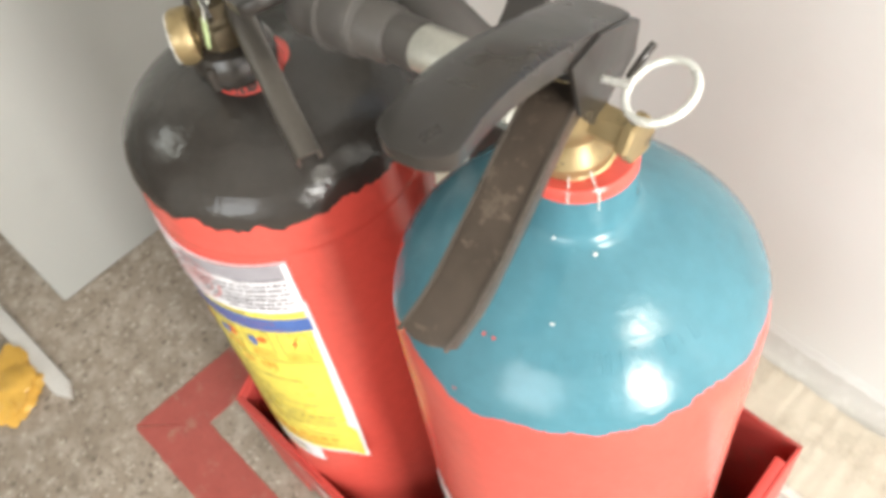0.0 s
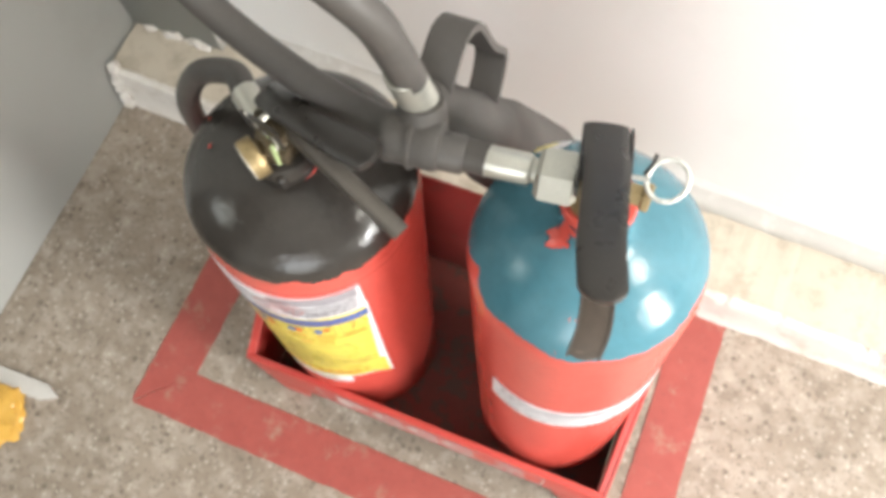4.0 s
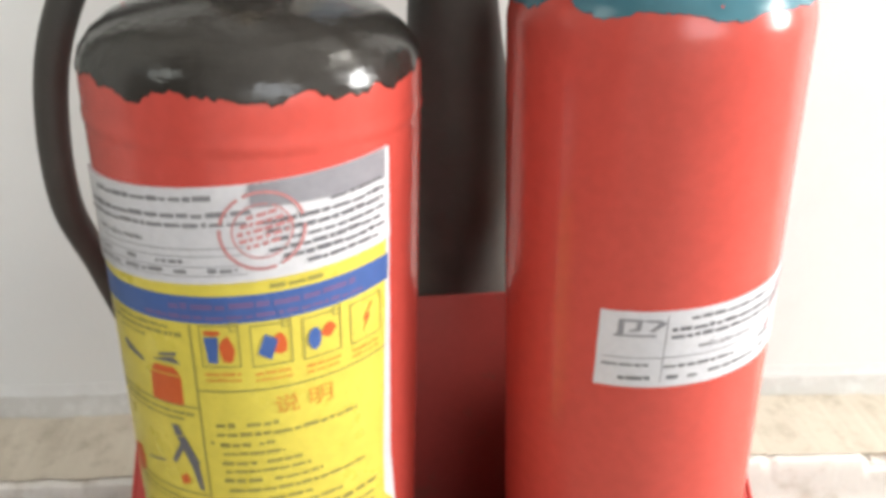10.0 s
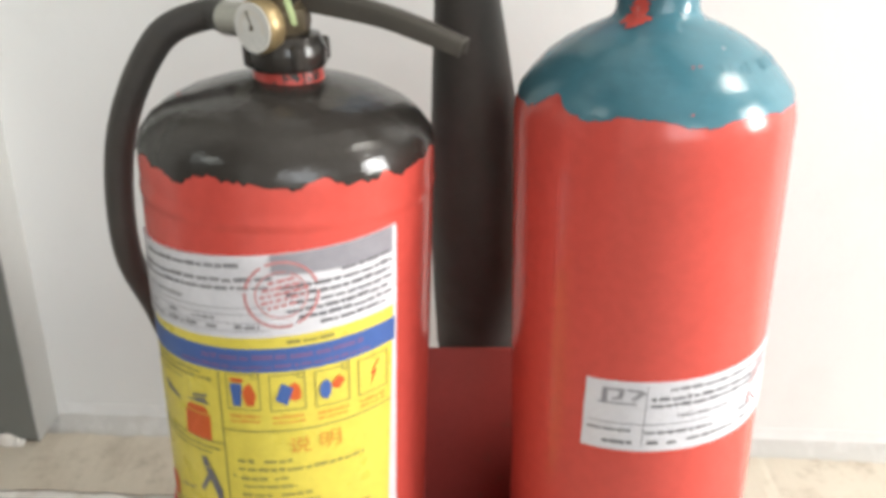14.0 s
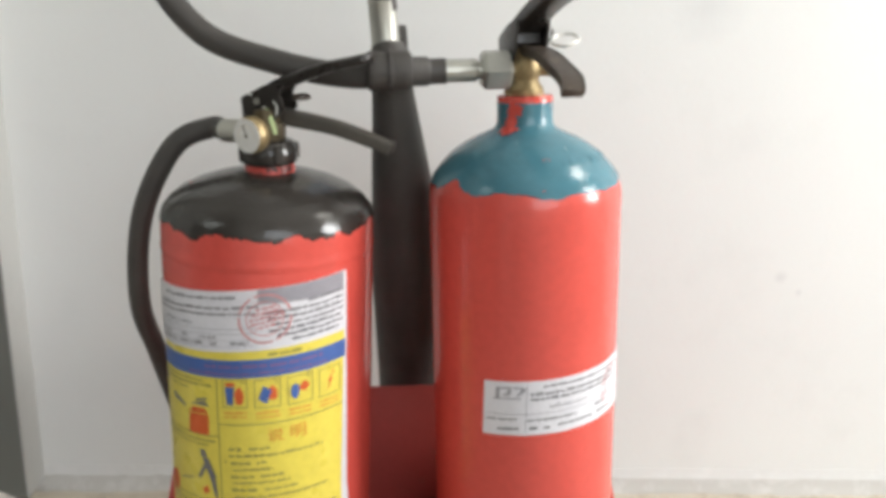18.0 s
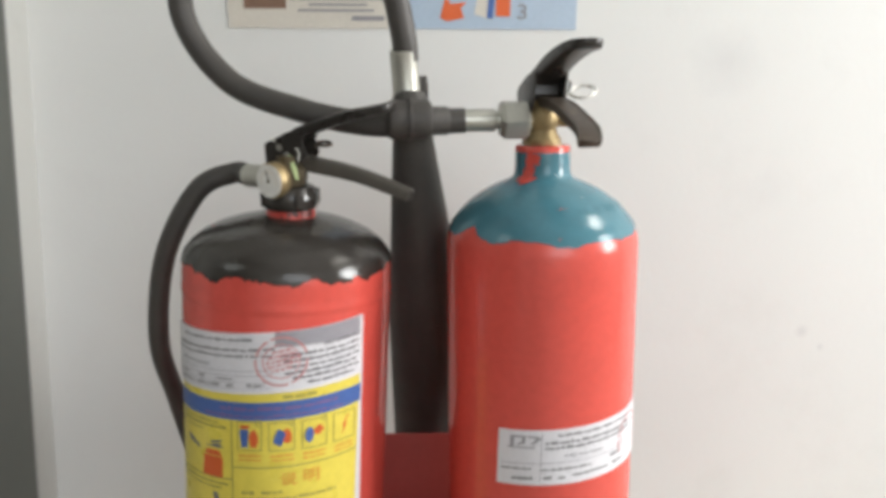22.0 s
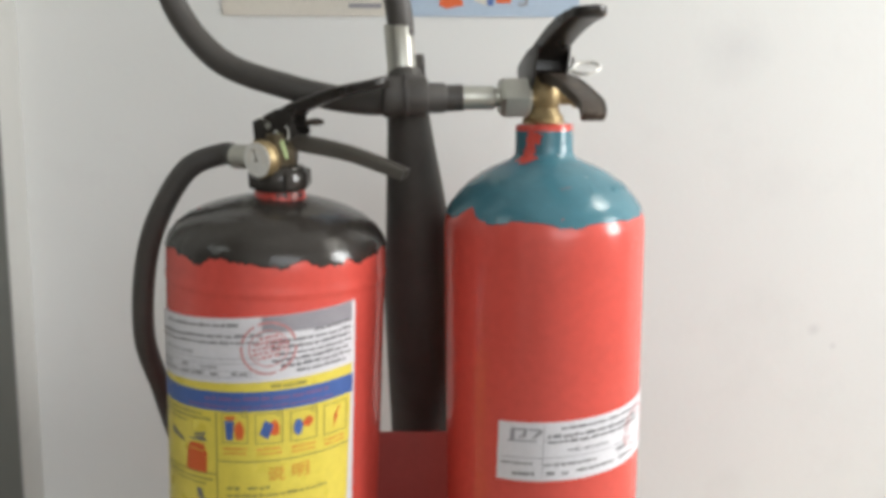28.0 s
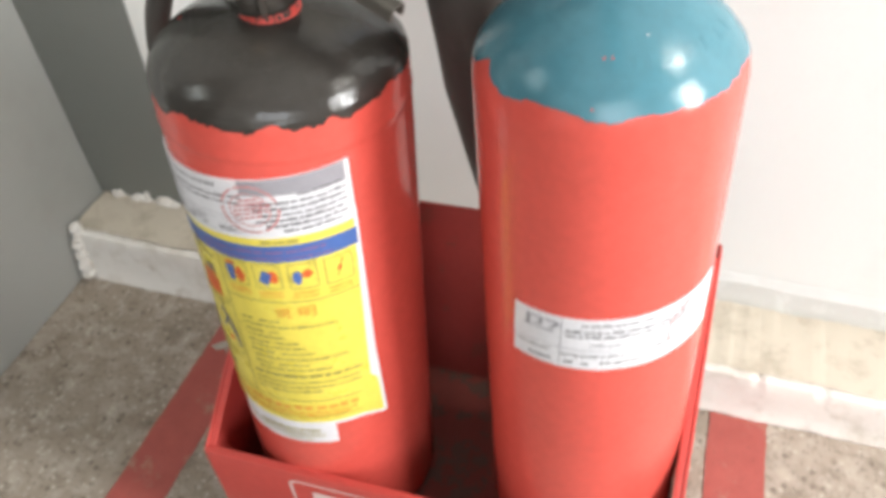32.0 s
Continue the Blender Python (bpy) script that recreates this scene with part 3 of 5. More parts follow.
def crumpled(name, place, size, material, label, category, freq, amount, seed):
    bm = bmesh.new()
    bmesh.ops.create_icosphere(bm, subdivisions=4, radius=1)
    for v in bm.verts:
        q = v.co * freq + Vector((seed, 0, 0))
        r = 1 + amount * noise.noise(q) + amount * 0.45 * (abs(noise.noise(q * 2.7)) * 2 - 0.4) + amount * 0.15 * noise.noise(q * 7)
        v.co = Vector((v.co.x * size[0] * r, v.co.y * size[1] * r, max(v.co.z * r, -0.45) * size[2]))
    low = min(v.co.z for v in bm.verts)
    bmesh.ops.translate(bm, vec=Vector(place) - Vector((0, 0, low)), verts=bm.verts)
    return solid(name, bm, material, label, category)


crumpled("plastic_wrapper", (-0.545, -0.497, 0.001), (0.050, 0.038, 0.013), M_BAG, "crumpled mustard yellow plastic wrapper on the floor by the doorway", "wrapper", 1.5, 0.38, 3.0)
crumpled("paper_scrap", (-0.60, -0.555, 0.001), (0.05, 0.03, 0.022), M_CUP, "crumpled white paper scrap lying beside the wrapper", "paper", 1.2, 0.5, 9.0)

# ---- the red stand ----
stand = thing("extinguisher_stand", (0.0, -0.24, 0.0), "red enamelled steel stand on short legs holding two extinguishers", "extinguisher stand")
SX, FY, BY, SB, SF, SH = 0.2, -0.33, -0.122, 0.068, 0.174, 0.310
T = 0.0022


def front(x, z, d=0.0):
    return Vector((x, FY - d, z))


part("front_panel", plate([front(-SX, SB), front(SX, SB), front(SX, SF), front(-SX, SF)], (0, 1, 0), T, 0.0006), M_STAND, stand)
part("front_lip", block((-SX + 0.001, FY + 0.0025, SF - 0.004), (SX - 0.001, FY + 0.0062, SF + 0.0006), 0.0006), M_STAND, stand, "folded top edge of the front panel")
part("back_panel", plate([(-SX, BY, SB), (SX, BY, SB), (SX, BY, SH), (-SX, BY, SH)], (0, 1, 0), T, 0.0006), M_BACK, stand, "taller scuffed red back panel, darkened for the shade between the bottles")
for s in (-1, 1):
    part("side_panel", plate([(s * SX, FY + 0.0025, SB), (s * SX, BY - 0.0003, SB), (s * SX, BY - 0.0003, SH), (s * SX, BY - 0.012, SH), (s * SX, FY + 0.0025, SF + 0.001)], (-s, 0, 0), T, 0.0006), M_STAND, stand, "sloping red side panel")
    part("side_lip", plate([(s * SX - s * 0.0025, FY + 0.0065, SF + 0.0020), (s * SX - s * 0.0025, BY - 0.013, SH - 0.0012), (s * SX - s * 0.009, BY - 0.013, SH - 0.0012), (s * SX - s * 0.009, FY + 0.0065, SF + 0.0020)], (0, 0, -1), 0.0016, 0.0004), M_STAND, stand)
part("tray", block((-SX + 0.003, FY + 0.003, SB + 0.002), (SX - 0.003, BY - 0.001, SB + 0.005), 0.0006), M_TRAY, stand, "grimy red tray floor, darkened for the shade it lies in")
for sx in (-1, 1):
    for y, n, dy in ((FY, 1, 0.0), (BY, -1, 0.0022)):
        leg = merge(plate([(sx * 0.2, y + dy, SB - 0.0006), (sx * 0.149, y + dy, SB - 0.0006), (sx * 0.165, y + dy, 0.0), (sx * 0.2, y + dy, 0.0)], (0, n, 0), T, 0.0005),
                    plate([(sx * 0.2, y + dy + n * 0.0024, SB - 0.0006), (sx * 0.2, y + dy + n * 0.05, SB - 0.0006), (sx * 0.2, y + dy + n * 0.034, 0.0), (sx * 0.2, y + dy + n * 0.0024, 0.0)], (-sx, 0, 0), T, 0.0005))
        part("leg", leg, M_STAND, stand)


def flat_on_front(verts, faces, x, z, thick=0.0006, d=0.0):
    bm = bmesh.new()
    vs = [bm.verts.new(front(x + u, z + v, d + thick)) for u, v in verts]
    for f in faces:
        if len(set(f)) > 2:
            try:
                bm.faces.new([vs[k] for k in f])
            except ValueError:
                pass
    return bm


def rounded(x0, x1, z0, z1, r, n=6):
    out = []
    for cx, cz, a0 in ((x1 - r, z1 - r, 0), (x0 + r, z1 - r, 90), (x0 + r, z0 + r, 180), (x1 - r, z0 + r, 270)):
        out += [(cx + r * math.cos(radians(a0 + 90 * k / n)), cz + r * math.sin(radians(a0 + 90 * k / n))) for k in range(n + 1)]
    return out


bm = bmesh.new()
outer, inner = rounded(-0.1220, 0.1395, 0.0793, 0.1610, 0.009), rounded(-0.1195, 0.1370, 0.0818, 0.1585, 0.0075)
a = [bm.verts.new(front(x, z, 0.0006)) for x, z in outer]
b = [bm.verts.new(front(x, z, 0.0006)) for x, z in inner]
for k in range(len(a)):
    j = (k + 1) % len(a)
    bm.faces.new((a[k], a[j], b[j], b[k]))
part("sign_border", bm, M_SIGN, stand, "pale stencilled rounded border", False)
for letter, x, w in (("P", -0.1014, 0.0403), ("C", -0.0600, 0.0380), ("C", -0.0193, 0.0384), ("C", 0.0218, 0.0384)):
    glyphs, faces = lettering(letter, w, 0.0550, 0.072 if letter == "C" else 0.055)
    part("sign_letter", flat_on_front(glyphs, faces, x, 0.0926), M_SIGN, stand, "pale stencilled bold letter", False)


def flat_shape(points, x, z):
    return flat_on_front(points, [tuple(range(len(points)))], x, z)


icon = merge(flat_shape([(0.0, 0.017), (0.001, 0.0245), (0.007, 0.0275), (0.029, 0.0275), (0.035, 0.0245), (0.036, 0.017), (0.028, 0.017), (0.027, 0.0205), (0.009, 0.0205), (0.008, 0.017)], 0.0841, 0.1195),
             flat_shape([(0.005, 0.0), (0.031, 0.0), (0.031, 0.004), (0.025, 0.0155), (0.0225, 0.0155), (0.0225, 0.019), (0.0205, 0.019), (0.0205, 0.0155), (0.0155, 0.0155), (0.0155, 0.019), (0.0135, 0.019), (0.0135, 0.0155), (0.011, 0.0155), (0.005, 0.004)], 0.0841, 0.1195))
part("sign_phone", icon, M_SIGN, stand, "pale stencilled telephone shape", False)
keys = merge(*[flat_on_front([(0, 0), (0.0025, 0), (0.0025, 0.002), (0, 0.002)], [(0, 1, 2, 3)], 0.0959 + 0.0042 * i, 0.1215 + 0.0034 * j, 0.0009) for i in range(3) for j in range(3)])
part("sign_phone_keys", keys, M_STAND, stand, "", False)
for k in range(3):
    part("sign_bar", flat_shape([(0, 0), (0.0095, 0), (0.0095, 0.017), (0, 0.017)], 0.0849 + 0.0125 * k, 0.0945), M_SIGN, stand, "pale stencilled bar", False)

# ---- curved labels on round bodies ----


def curved(cx, cy, r, to_surface, outline_fn, nu, nv, lift):
    """A thin curved sheet: outline_fn(u, v) for u, v in 0..1 gives (angle in degrees from the front, height)."""
    bm = bmesh.new()
    def at(u, v, d):
        a, z = outline_fn(u, v)
        rr = to_surface(z) + d
        return Vector((cx + rr * math.sin(radians(a)), cy - rr * math.cos(radians(a)), z))
    top = [[bm.verts.new(at(i / nu, j / nv, lift)) for i in range(nu + 1)] for j in range(nv + 1)]
    low = [[bm.verts.new(at(i / nu, j / nv, lift - 0.0005)) for i in range(nu + 1)] for j in range(nv + 1)]
    for j in range(nv):
        for i in range(nu):
            bm.faces.new((top[j][i], top[j][i + 1], top[j + 1][i + 1], top[j + 1][i]))
    for j in range(nv):
        for i in (0, nu):
            bm.faces.new((top[j][i], top[j + 1][i], low[j + 1][i], low[j][i]))
    for i in range(nu):
        for j in (0, nv):
            bm.faces.new((top[j][i], top[j][i + 1], low[j][i + 1], low[j][i]))
    bmesh.ops.recalc_face_normals(bm, faces=bm.faces)
    return bm


class Sheet:
    """Label coordinates (s along the arc, h up, metres) laid on a round body."""

    def __init__(self, cx, cy, r, angle, z, slope, lean, turn=None):
        self.turn = turn
        self.cx, self.cy, self.r, self.angle, self.z, self.slope, self.lean = cx, cy, r, angle, z, slope, lean

    def place(self, s, h, lift):
        a = radians(self.angle) + (s + self.lean * h) / self.r
        p = Vector((self.cx + (self.r + lift) * math.sin(a), self.cy - (self.r + lift) * math.cos(a), self.z + h + self.slope * s))
        return self.turn @ p if self.turn else p

    def poly(self, bm, pts, lift):
        """Adds a flat shape, cut into narrow strips so that it follows the curve."""
        if len(pts) == 4:
            n = max(1, int(max(abs(pts[1][0] - pts[0][0]), abs(pts[2][0] - pts[3][0])) / 0.004))
            for k in range(n):
                u0, u1 = k / n, (k + 1) / n
                q = [tuple(pts[0][i] + (pts[1][i] - pts[0][i]) * u for i in (0, 1)) for u in (u0, u1)] + [tuple(pts[3][i] + (pts[2][i] - pts[3][i]) * u for i in (0, 1)) for u in (u1, u0)]
                bm.faces.new([bm.verts.new(self.place(*p, lift)) for p in q])
        else:
            bm.faces.new([bm.verts.new(self.place(*p, lift)) for p in pts])

    def rect(self, bm, s0, s1, h0, h1, lift):
        self.poly(bm, [(s0, h0), (s1, h0), (s1, h1), (s0, h1)], lift)

    def sheet(self, s0, s1, h0, h1, lift, corner=0.0, torn=0.0, inset=None, peel=0.0):
        bm = bmesh.new()
        n, m = max(8, int((s1 - s0) / 0.003)), max(4, int((h1 - h0) / 0.006))
        rows = []
        for j in range(m + 1):
            row = []
            for i in range(n + 1):
                h = h0 + (h1 - h0) * j / m
                s = s0 + (s1 - (inset(h) if inset else 0) - s0) * i / n
                w = lift + 0.00025 * noise.noise(Vector((s * 60, h * 60, 2.0)))
                w += peel * max(0.0, 1 - (s1 - s) / 0.022) ** 2 * max(0.0, 1 - (h - h0) / 0.07)
                if torn and (i in (0, n) or j in (0, m)):
                    d = noise.noise_vector(Vector((s * 300, h * 300, 0))) * torn
                    s, h = s + d.x, h + d.y
                if corner:
                    e = min(s - s0, s1 - s)
                    if e < corner and h - h0 < corner:
                        h = max(h, h0 + corner - e)
                row.append(bm.verts.new(self.place(s, h, w)))
            rows.append(row)
        for j in range(m):
            for i in range(n):
                bm.faces.new((rows[j][i], rows[j][i + 1], rows[j + 1][i + 1], rows[j + 1][i]))
        rim = bmesh.ops.extrude_edge_only(bm, edges=[e for e in bm.edges if e.is_boundary])
        for v in [g for g in rim["geom"] if isinstance(g, bmesh.types.BMVert)]:
            d = Vector((self.cx, self.cy, v.co.z))
            d = (self.turn @ d if self.turn else d) - v.co
            v.co += d.normalized() * (lift + 0.0002)
        return bm


def writing(sheet, rows, lift, seed):
    """Plain bars in the place of small print: rows of (s0, s1, h, height), one mesh a row."""
    rnd = random.Random(seed)
    made = []
    for s0, s1, h, k in rows:
        bm = bmesh.new()
        s = s0
        while s < s1:
            w = min((rnd.uniform(0.7, 3.2) if k < 0.006 else rnd.uniform(0.8, 1.05)) * k, s1 - s)
            if w > 0.4 * k:
                low = k * rnd.uniform(0.0, 0.12)
                sheet.rect(bm, s, s + w, h + low, h + low + k * rnd.uniform(0.5, 0.8), lift)
                if k > 0.006:
                    made.append(bm)
                    bm = bmesh.new()
            s += w + k * rnd.uniform(0.22, 0.48)
        if bm.verts:
            made.append(bm)
    return made


def shapes(sheet, items, lift):
    made = []
    for it in items:
        made.append(bmesh.new())
        sheet.poly(made[-1], it, lift)
    return made


def parts(name, bms, material, parent, label="", smooth=False):
    for bm in bms:
        part(name, bm, material, parent, label, smooth)


def box_line(s0, s1, h0, h1, w):
    return [[(s0, h0), (s1, h0), (s1, h0 + w), (s0, h0 + w)], [(s0, h1 - w), (s1, h1 - w), (s1, h1), (s0, h1)], [(s0, h0 + w), (s0 + w, h0 + w), (s0 + w, h1 - w), (s0, h1 - w)], [(s1 - w, h0 + w), (s1, h0 + w), (s1, h1 - w), (s1 - w, h1 - w)]]


def blob(s, h, a, b, n=9, seed=0.0, rough=0.35):
    return [(s + a * (1 + rough * noise.noise(Vector((k * 1.7, seed, 0)))) * math.cos(2 * math.pi * k / n), h + b * (1 + rough * noise.noise(Vector((k * 1.3, seed, 5)))) * math.sin(2 * math.pi * k / n)) for k in range(n)]


def revolve(cx, cy, profile, seg, edge=None, lift=0.0, caps=True):
    """A bottle wall of profile rows (radius, z); edge(angle) cuts it off below."""
    bm = bmesh.new()
    rings = []
    f = radius_at(profile)
    for j, (r, z) in enumerate(profile):
        ring = []
        for k in range(seg):
            a = 2 * math.pi * k / seg
            rr, zz = r, z
            if edge:
                low = edge(a) + 0.0005 * j
                if zz < low:
                    rr, zz = f(low), low
                rr += lift * (0.15 if j == 0 else 1)
            ring.append(Vector((cx + rr * math.sin(a), cy - rr * math.cos(a), zz)))
        rings.append(ring)
    grid_faces(bm, rings, True, caps)
    bmesh.ops.recalc_face_normals(bm, faces=bm.faces)
    return bm


def ragged(base, size, seed, drips=()):
    def edge(a):
        p = Vector((math.sin(a), math.cos(a), 0))
        z = base + size * noise.noise(p * 2.2 + Vector((0, 0, seed))) + size * 0.55 * noise.noise(p * 9 + Vector((0, 0, seed))) + size * 0.35 * noise.noise(p * 30 + Vector((0, 0, seed)))
        for at, width, deep in drips:
            d = (math.degrees(a) - at + 180) % 360 - 180
            z -= deep * math.exp(-(d / width) ** 2)
        return z
    return edge


def radius_at(profile):
    def f(z):
        for (r0, z0), (r1, z1) in zip(profile, profile[1:]):
            if z0 <= z <= z1:
                return r0 + (r1 - r0) * (z - z0) / max(z1 - z0, 1e-6)
        return profile[0][0] if z < profile[0][1] else profile[-1][0]
    return f


def dome_patch(cx, cy, prof, angle, z, w, h, lift, seed, n=26, ragged_by=0.5):
    """An irregular fleck of paint that follows a dome."""
    f = radius_at(prof)
    bm = bmesh.new()
    c = None
    rim = []
    for k in range(n + 1):
        if k == 0:
            aa, zz = angle, z
        else:
            t = 2 * math.pi * k / n
            q = 1 + ragged_by * noise.noise(Vector((math.cos(t) * 1.5, math.sin(t) * 1.5, seed))) + ragged_by * 0.8 * noise.noise(Vector((math.cos(t) * 4, math.sin(t) * 4, seed + 0.5)))
            aa, zz = angle + math.degrees(w * q * math.cos(t) / f(z)), z + h * q * math.sin(t)
        r = f(zz) + lift
        v = bm.verts.new((cx + r * math.sin(radians(aa)), cy - r * math.cos(radians(aa)), zz + lift * 0.6))
        if k:
            rim.append(v)
        else:
            c = v
    for k in range(n):
        bm.faces.new((c, rim[k], rim[(k + 1) % n]))
    return bm


# ---- powder extinguisher ----
LX, LY, LR = -0.0945, -0.2362, 0.0812
LEAN_BACK = Matrix.Translation((LX, LY, 0.42)) @ Vector((0, 0, 1)).rotation_difference(Vector((0.04, 0.03, 1))).to_matrix().to_4x4() @ Matrix.Translation((-LX, -LY, -0.42))


def leaning(bm):
    """The powder bottle leans back and aside a little in the tray."""
    bm.transform(LEAN_BACK)
    return bm


TRAY = SB + 0.005
powder = thing("powder_extinguisher", (LX, LY, TRAY), "red powder extinguisher, black painted dome, yellow label, in the stand", "fire extinguisher")
L_FOOT = TRAY + 0.0034
L_BODY = [(LR - 0.012, L_FOOT), (LR - 0.005, L_FOOT + 0.001), (LR - 0.0012, L_FOOT + 0.005), (LR, L_FOOT + 0.012), (LR, 0.2), (LR, 0.35), (LR, 0.4935), (LR - 0.0002, 0.4945), (LR + 0.0006, 0.4965), (LR + 0.0006, 0.5000), (LR, 0.5025), (LR, 0.5060), (LR, 0.512)]
L_DOME = [(LR, 0.512), (LR - 0.0006, 0.520), (0.0787, 0.5265), (0.0727, 0.5345), (0.0642, 0.541), (0.0531, 0.5465), (0.041, 0.5505), (0.029, 0.5535), (0.0185, 0.5555), (0.0158, 0.557)]
part("cylinder", leaning(revolve(LX, LY, L_BODY + L_DOME[1:], 128)), M_RED, powder, "red painted steel body")
part("painted_dome", leaning(revolve(LX, LY, [(LR, 0.505), (LR, 0.508)] + L_DOME[:-1] + [(0.0172, 0.5562)], 320, ragged(0.5195, 0.0055, 3.0, ((12, 7, 0.005), (-30, 5, 0.003), (60, 9, 0.002))), 0.0007, False)), M_BLACK, powder, "glossy black brushed paint with a ragged lower edge")
for a_, z_, w_, h_, s_ in ((-75, 0.545, 0.0018, 0.0005, 3), (-95, 0.538, 0.0014, 0.0006, 4)):
    part("paint_fleck", leaning(dome_patch(LX, LY, L_DOME, a_, z_, w_, h_, 0.0012, s_)), M_RED, powder, "red paint showing through")
NX, NY = -0.0855, -0.2425
part("neck", turned([(0.0190, 0.5535), (0.0188, 0.5566), (0.0184, 0.5590), (0.0180, 0.5650)], (NX - 0.001, NY + 0.004, 0), (0, 0, 1), 40), M_NECK, powder, "red neck smeared with black paint")
cap = part("ring_nut", turned([(0.0165, 0.5605), (0.0190, 0.5612), (0.0208, 0.5635), (0.0210, 0.5720), (0.0192, 0.5752), (0.0180, 0.5780), (0.0125, 0.5795)], (NX, NY, 0), (0, 0, 1), 32), M_BLACK, powder, "black ring nut with lugs")
for k in range(4):
    a_ = radians(25 + 90 * k)
    at = Vector((NX + 0.0198 * math.cos(a_), NY + 0.0198 * math.sin(a_), 0))
    part("lug", turned([(0.0020, 0.5628), (0.0034, 0.5640), (0.0034, 0.5740), (0.0018, 0.5755)], at, (0, 0, 1), 10), M_BLACK, cap)
part("valve_body", merge(turned([(0.0115, 0.5765), (0.013, 0.579), (0.013, 0.590), (0.0095, 0.594), (0.0095, 0.601), (0.006, 0.602)], (NX, NY, 0), (0, 0, 1), 20),
                         block((NX - 0.0125, NY - 0.011, 0.580), (NX + 0.0125, NY + 0.011, 0.5925), 0.0025)), M_OLDBRASS, powder, "blackened brass valve")
GA = Vector((-0.55, -0.83, -0.02)).normalized()
GC = Vector((NX + 0.002, NY + 0.002, 0.5850)) + GA * 0.011
gauge = part("gauge", turned([(0.0055, 0), (0.0055, 0.004), (0.0128, 0.0045), (0.0136, 0.006), (0.0136, 0.0125), (0.0125, 0.0145), (0.0115, 0.0145)], GC, GA, 36), M_BRASS, powder, "round brass pressure gauge")
part("dial", turned([(0.0001, 0.0), (0.0124, 0.0), (0.0124, 0.0012), (0.0001, 0.0016)], GC + GA * 0.0138, GA, 32), M_DIAL, gauge, "clouded white dial")
D, S, U = frame_axes(GA)
bm = bmesh.new()
for k in range(14):
    a0, a1 = radians(-20 + 220 * k / 14), radians(-20 + 220 * (k + 1) / 14)
    bm.faces.new([bm.verts.new(GC + GA * 0.0152 + (S * math.cos(q) + U * math.sin(q)) * r) for r, q in ((0.0066, a0), (0.0088, a0), (0.0088, a1), (0.0066, a1))])
part("dial_scale", bm, M_POSTER_A, gauge, "faded grey arc on the dial", False)
part("needle", merge(rod(GC + GA * 0.0152, GC + GA * 0.0152 + (S * 0.3 + U) * 0.008, 0.0005, 6), rod(GC + GA * 0.0146, GC + GA * 0.0158, 0.0014, 10)), M_OLDBRASS, gauge, "thin faded needle")
OUT = Vector((-0.80, 0.55, -0.04)).normalized()
OB = Vector((NX, NY, 0.5835))
part("outlet", merge(rod(OB + OUT * 0.008, OB + OUT * 0.018, 0.0075, 6, bevel=0.001), rod(OB + OUT * 0.0175, OB + OUT * 0.022, 0.006, 16)), M_OLDBRASS, powder, "blackened brass hose outlet")
part("hose_ferrule", rod(OB + OUT * 0.0215, OB + OUT * 0.046, 0.0092, 28, bevel=0.0012), M_STEEL, powder, "plated steel hose ferrule")
H0 = OB + OUT * 0.044
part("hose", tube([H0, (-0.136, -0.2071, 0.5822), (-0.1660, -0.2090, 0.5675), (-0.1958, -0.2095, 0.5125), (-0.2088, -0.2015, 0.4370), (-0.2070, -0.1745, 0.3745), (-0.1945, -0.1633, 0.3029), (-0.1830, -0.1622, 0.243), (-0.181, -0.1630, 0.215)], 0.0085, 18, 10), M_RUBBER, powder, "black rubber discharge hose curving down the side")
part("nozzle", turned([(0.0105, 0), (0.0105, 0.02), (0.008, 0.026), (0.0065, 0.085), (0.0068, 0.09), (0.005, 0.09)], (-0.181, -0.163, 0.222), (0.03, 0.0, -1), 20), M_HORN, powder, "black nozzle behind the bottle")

# handle and lever of the powder extinguisher
HD = Vector((0.105, -0.036, 0)).normalized()
HS = Vector((HD.y, -HD.x, 0))


def channel(w, d, t, tip=0.9, fade=0.35):
    """A channel section open below, narrowing and rounding towards its end."""
    def sec(u):
        f = 1.0 if u < tip else math.sqrt(max(1 - ((u - tip) / (1 - tip)) ** 2, 0.12))
        a, b = w * f / 2, max(d * (1.0 if u < 0.3 else 1 - fade * (u - 0.3) / 0.7), t * 1.3)
        e = min(0.003, a * 0.5)
        return [(-a, -b), (-a + t, -b), (-a + t, -t), (a - t, -t), (a - t, -b), (a, -b), (a, -e), (a - e * 0.35, -e * 0.35), (a - e, 0), (-a + e, 0), (-a + e * 0.35, -e * 0.35), (-a, -e)]
    return sec


def grip(w, d, tip=0.9, fade=0.4, crown=0.16):
    """A closed, rounded bar section, crowned on top, narrowing and rounding towards its end."""
    def sec(u):
        f = 1.0 if u < tip else math.sqrt(max(1 - ((u - tip) / (1 - tip)) ** 2, 0.10))
        a, b = w * f / 2, d * (1 - fade * u) * (0.4 + 0.6 * f)
        c = b * crown
        return [(-a * 0.8, -b), (a * 0.8, -b), (a * 0.95, -b * 0.9), (a, -b * 0.6), (a, -c * 1.6), (a * 0.9, -c * 0.9), (a * 0.6, -c * 0.3), (0, 0), (-a * 0.6, -c * 0.3), (-a * 0.9, -c * 0.9), (-a, -c * 1.6), (-a, -b * 0.6), (-a * 0.95, -b * 0.9)]
    return sec


def strap(w, t):
    def sec(u):
        a = w / 2
        return [(-a, -t / 2), (a, -t / 2), (a, t / 2), (-a, t / 2)]
    return sec


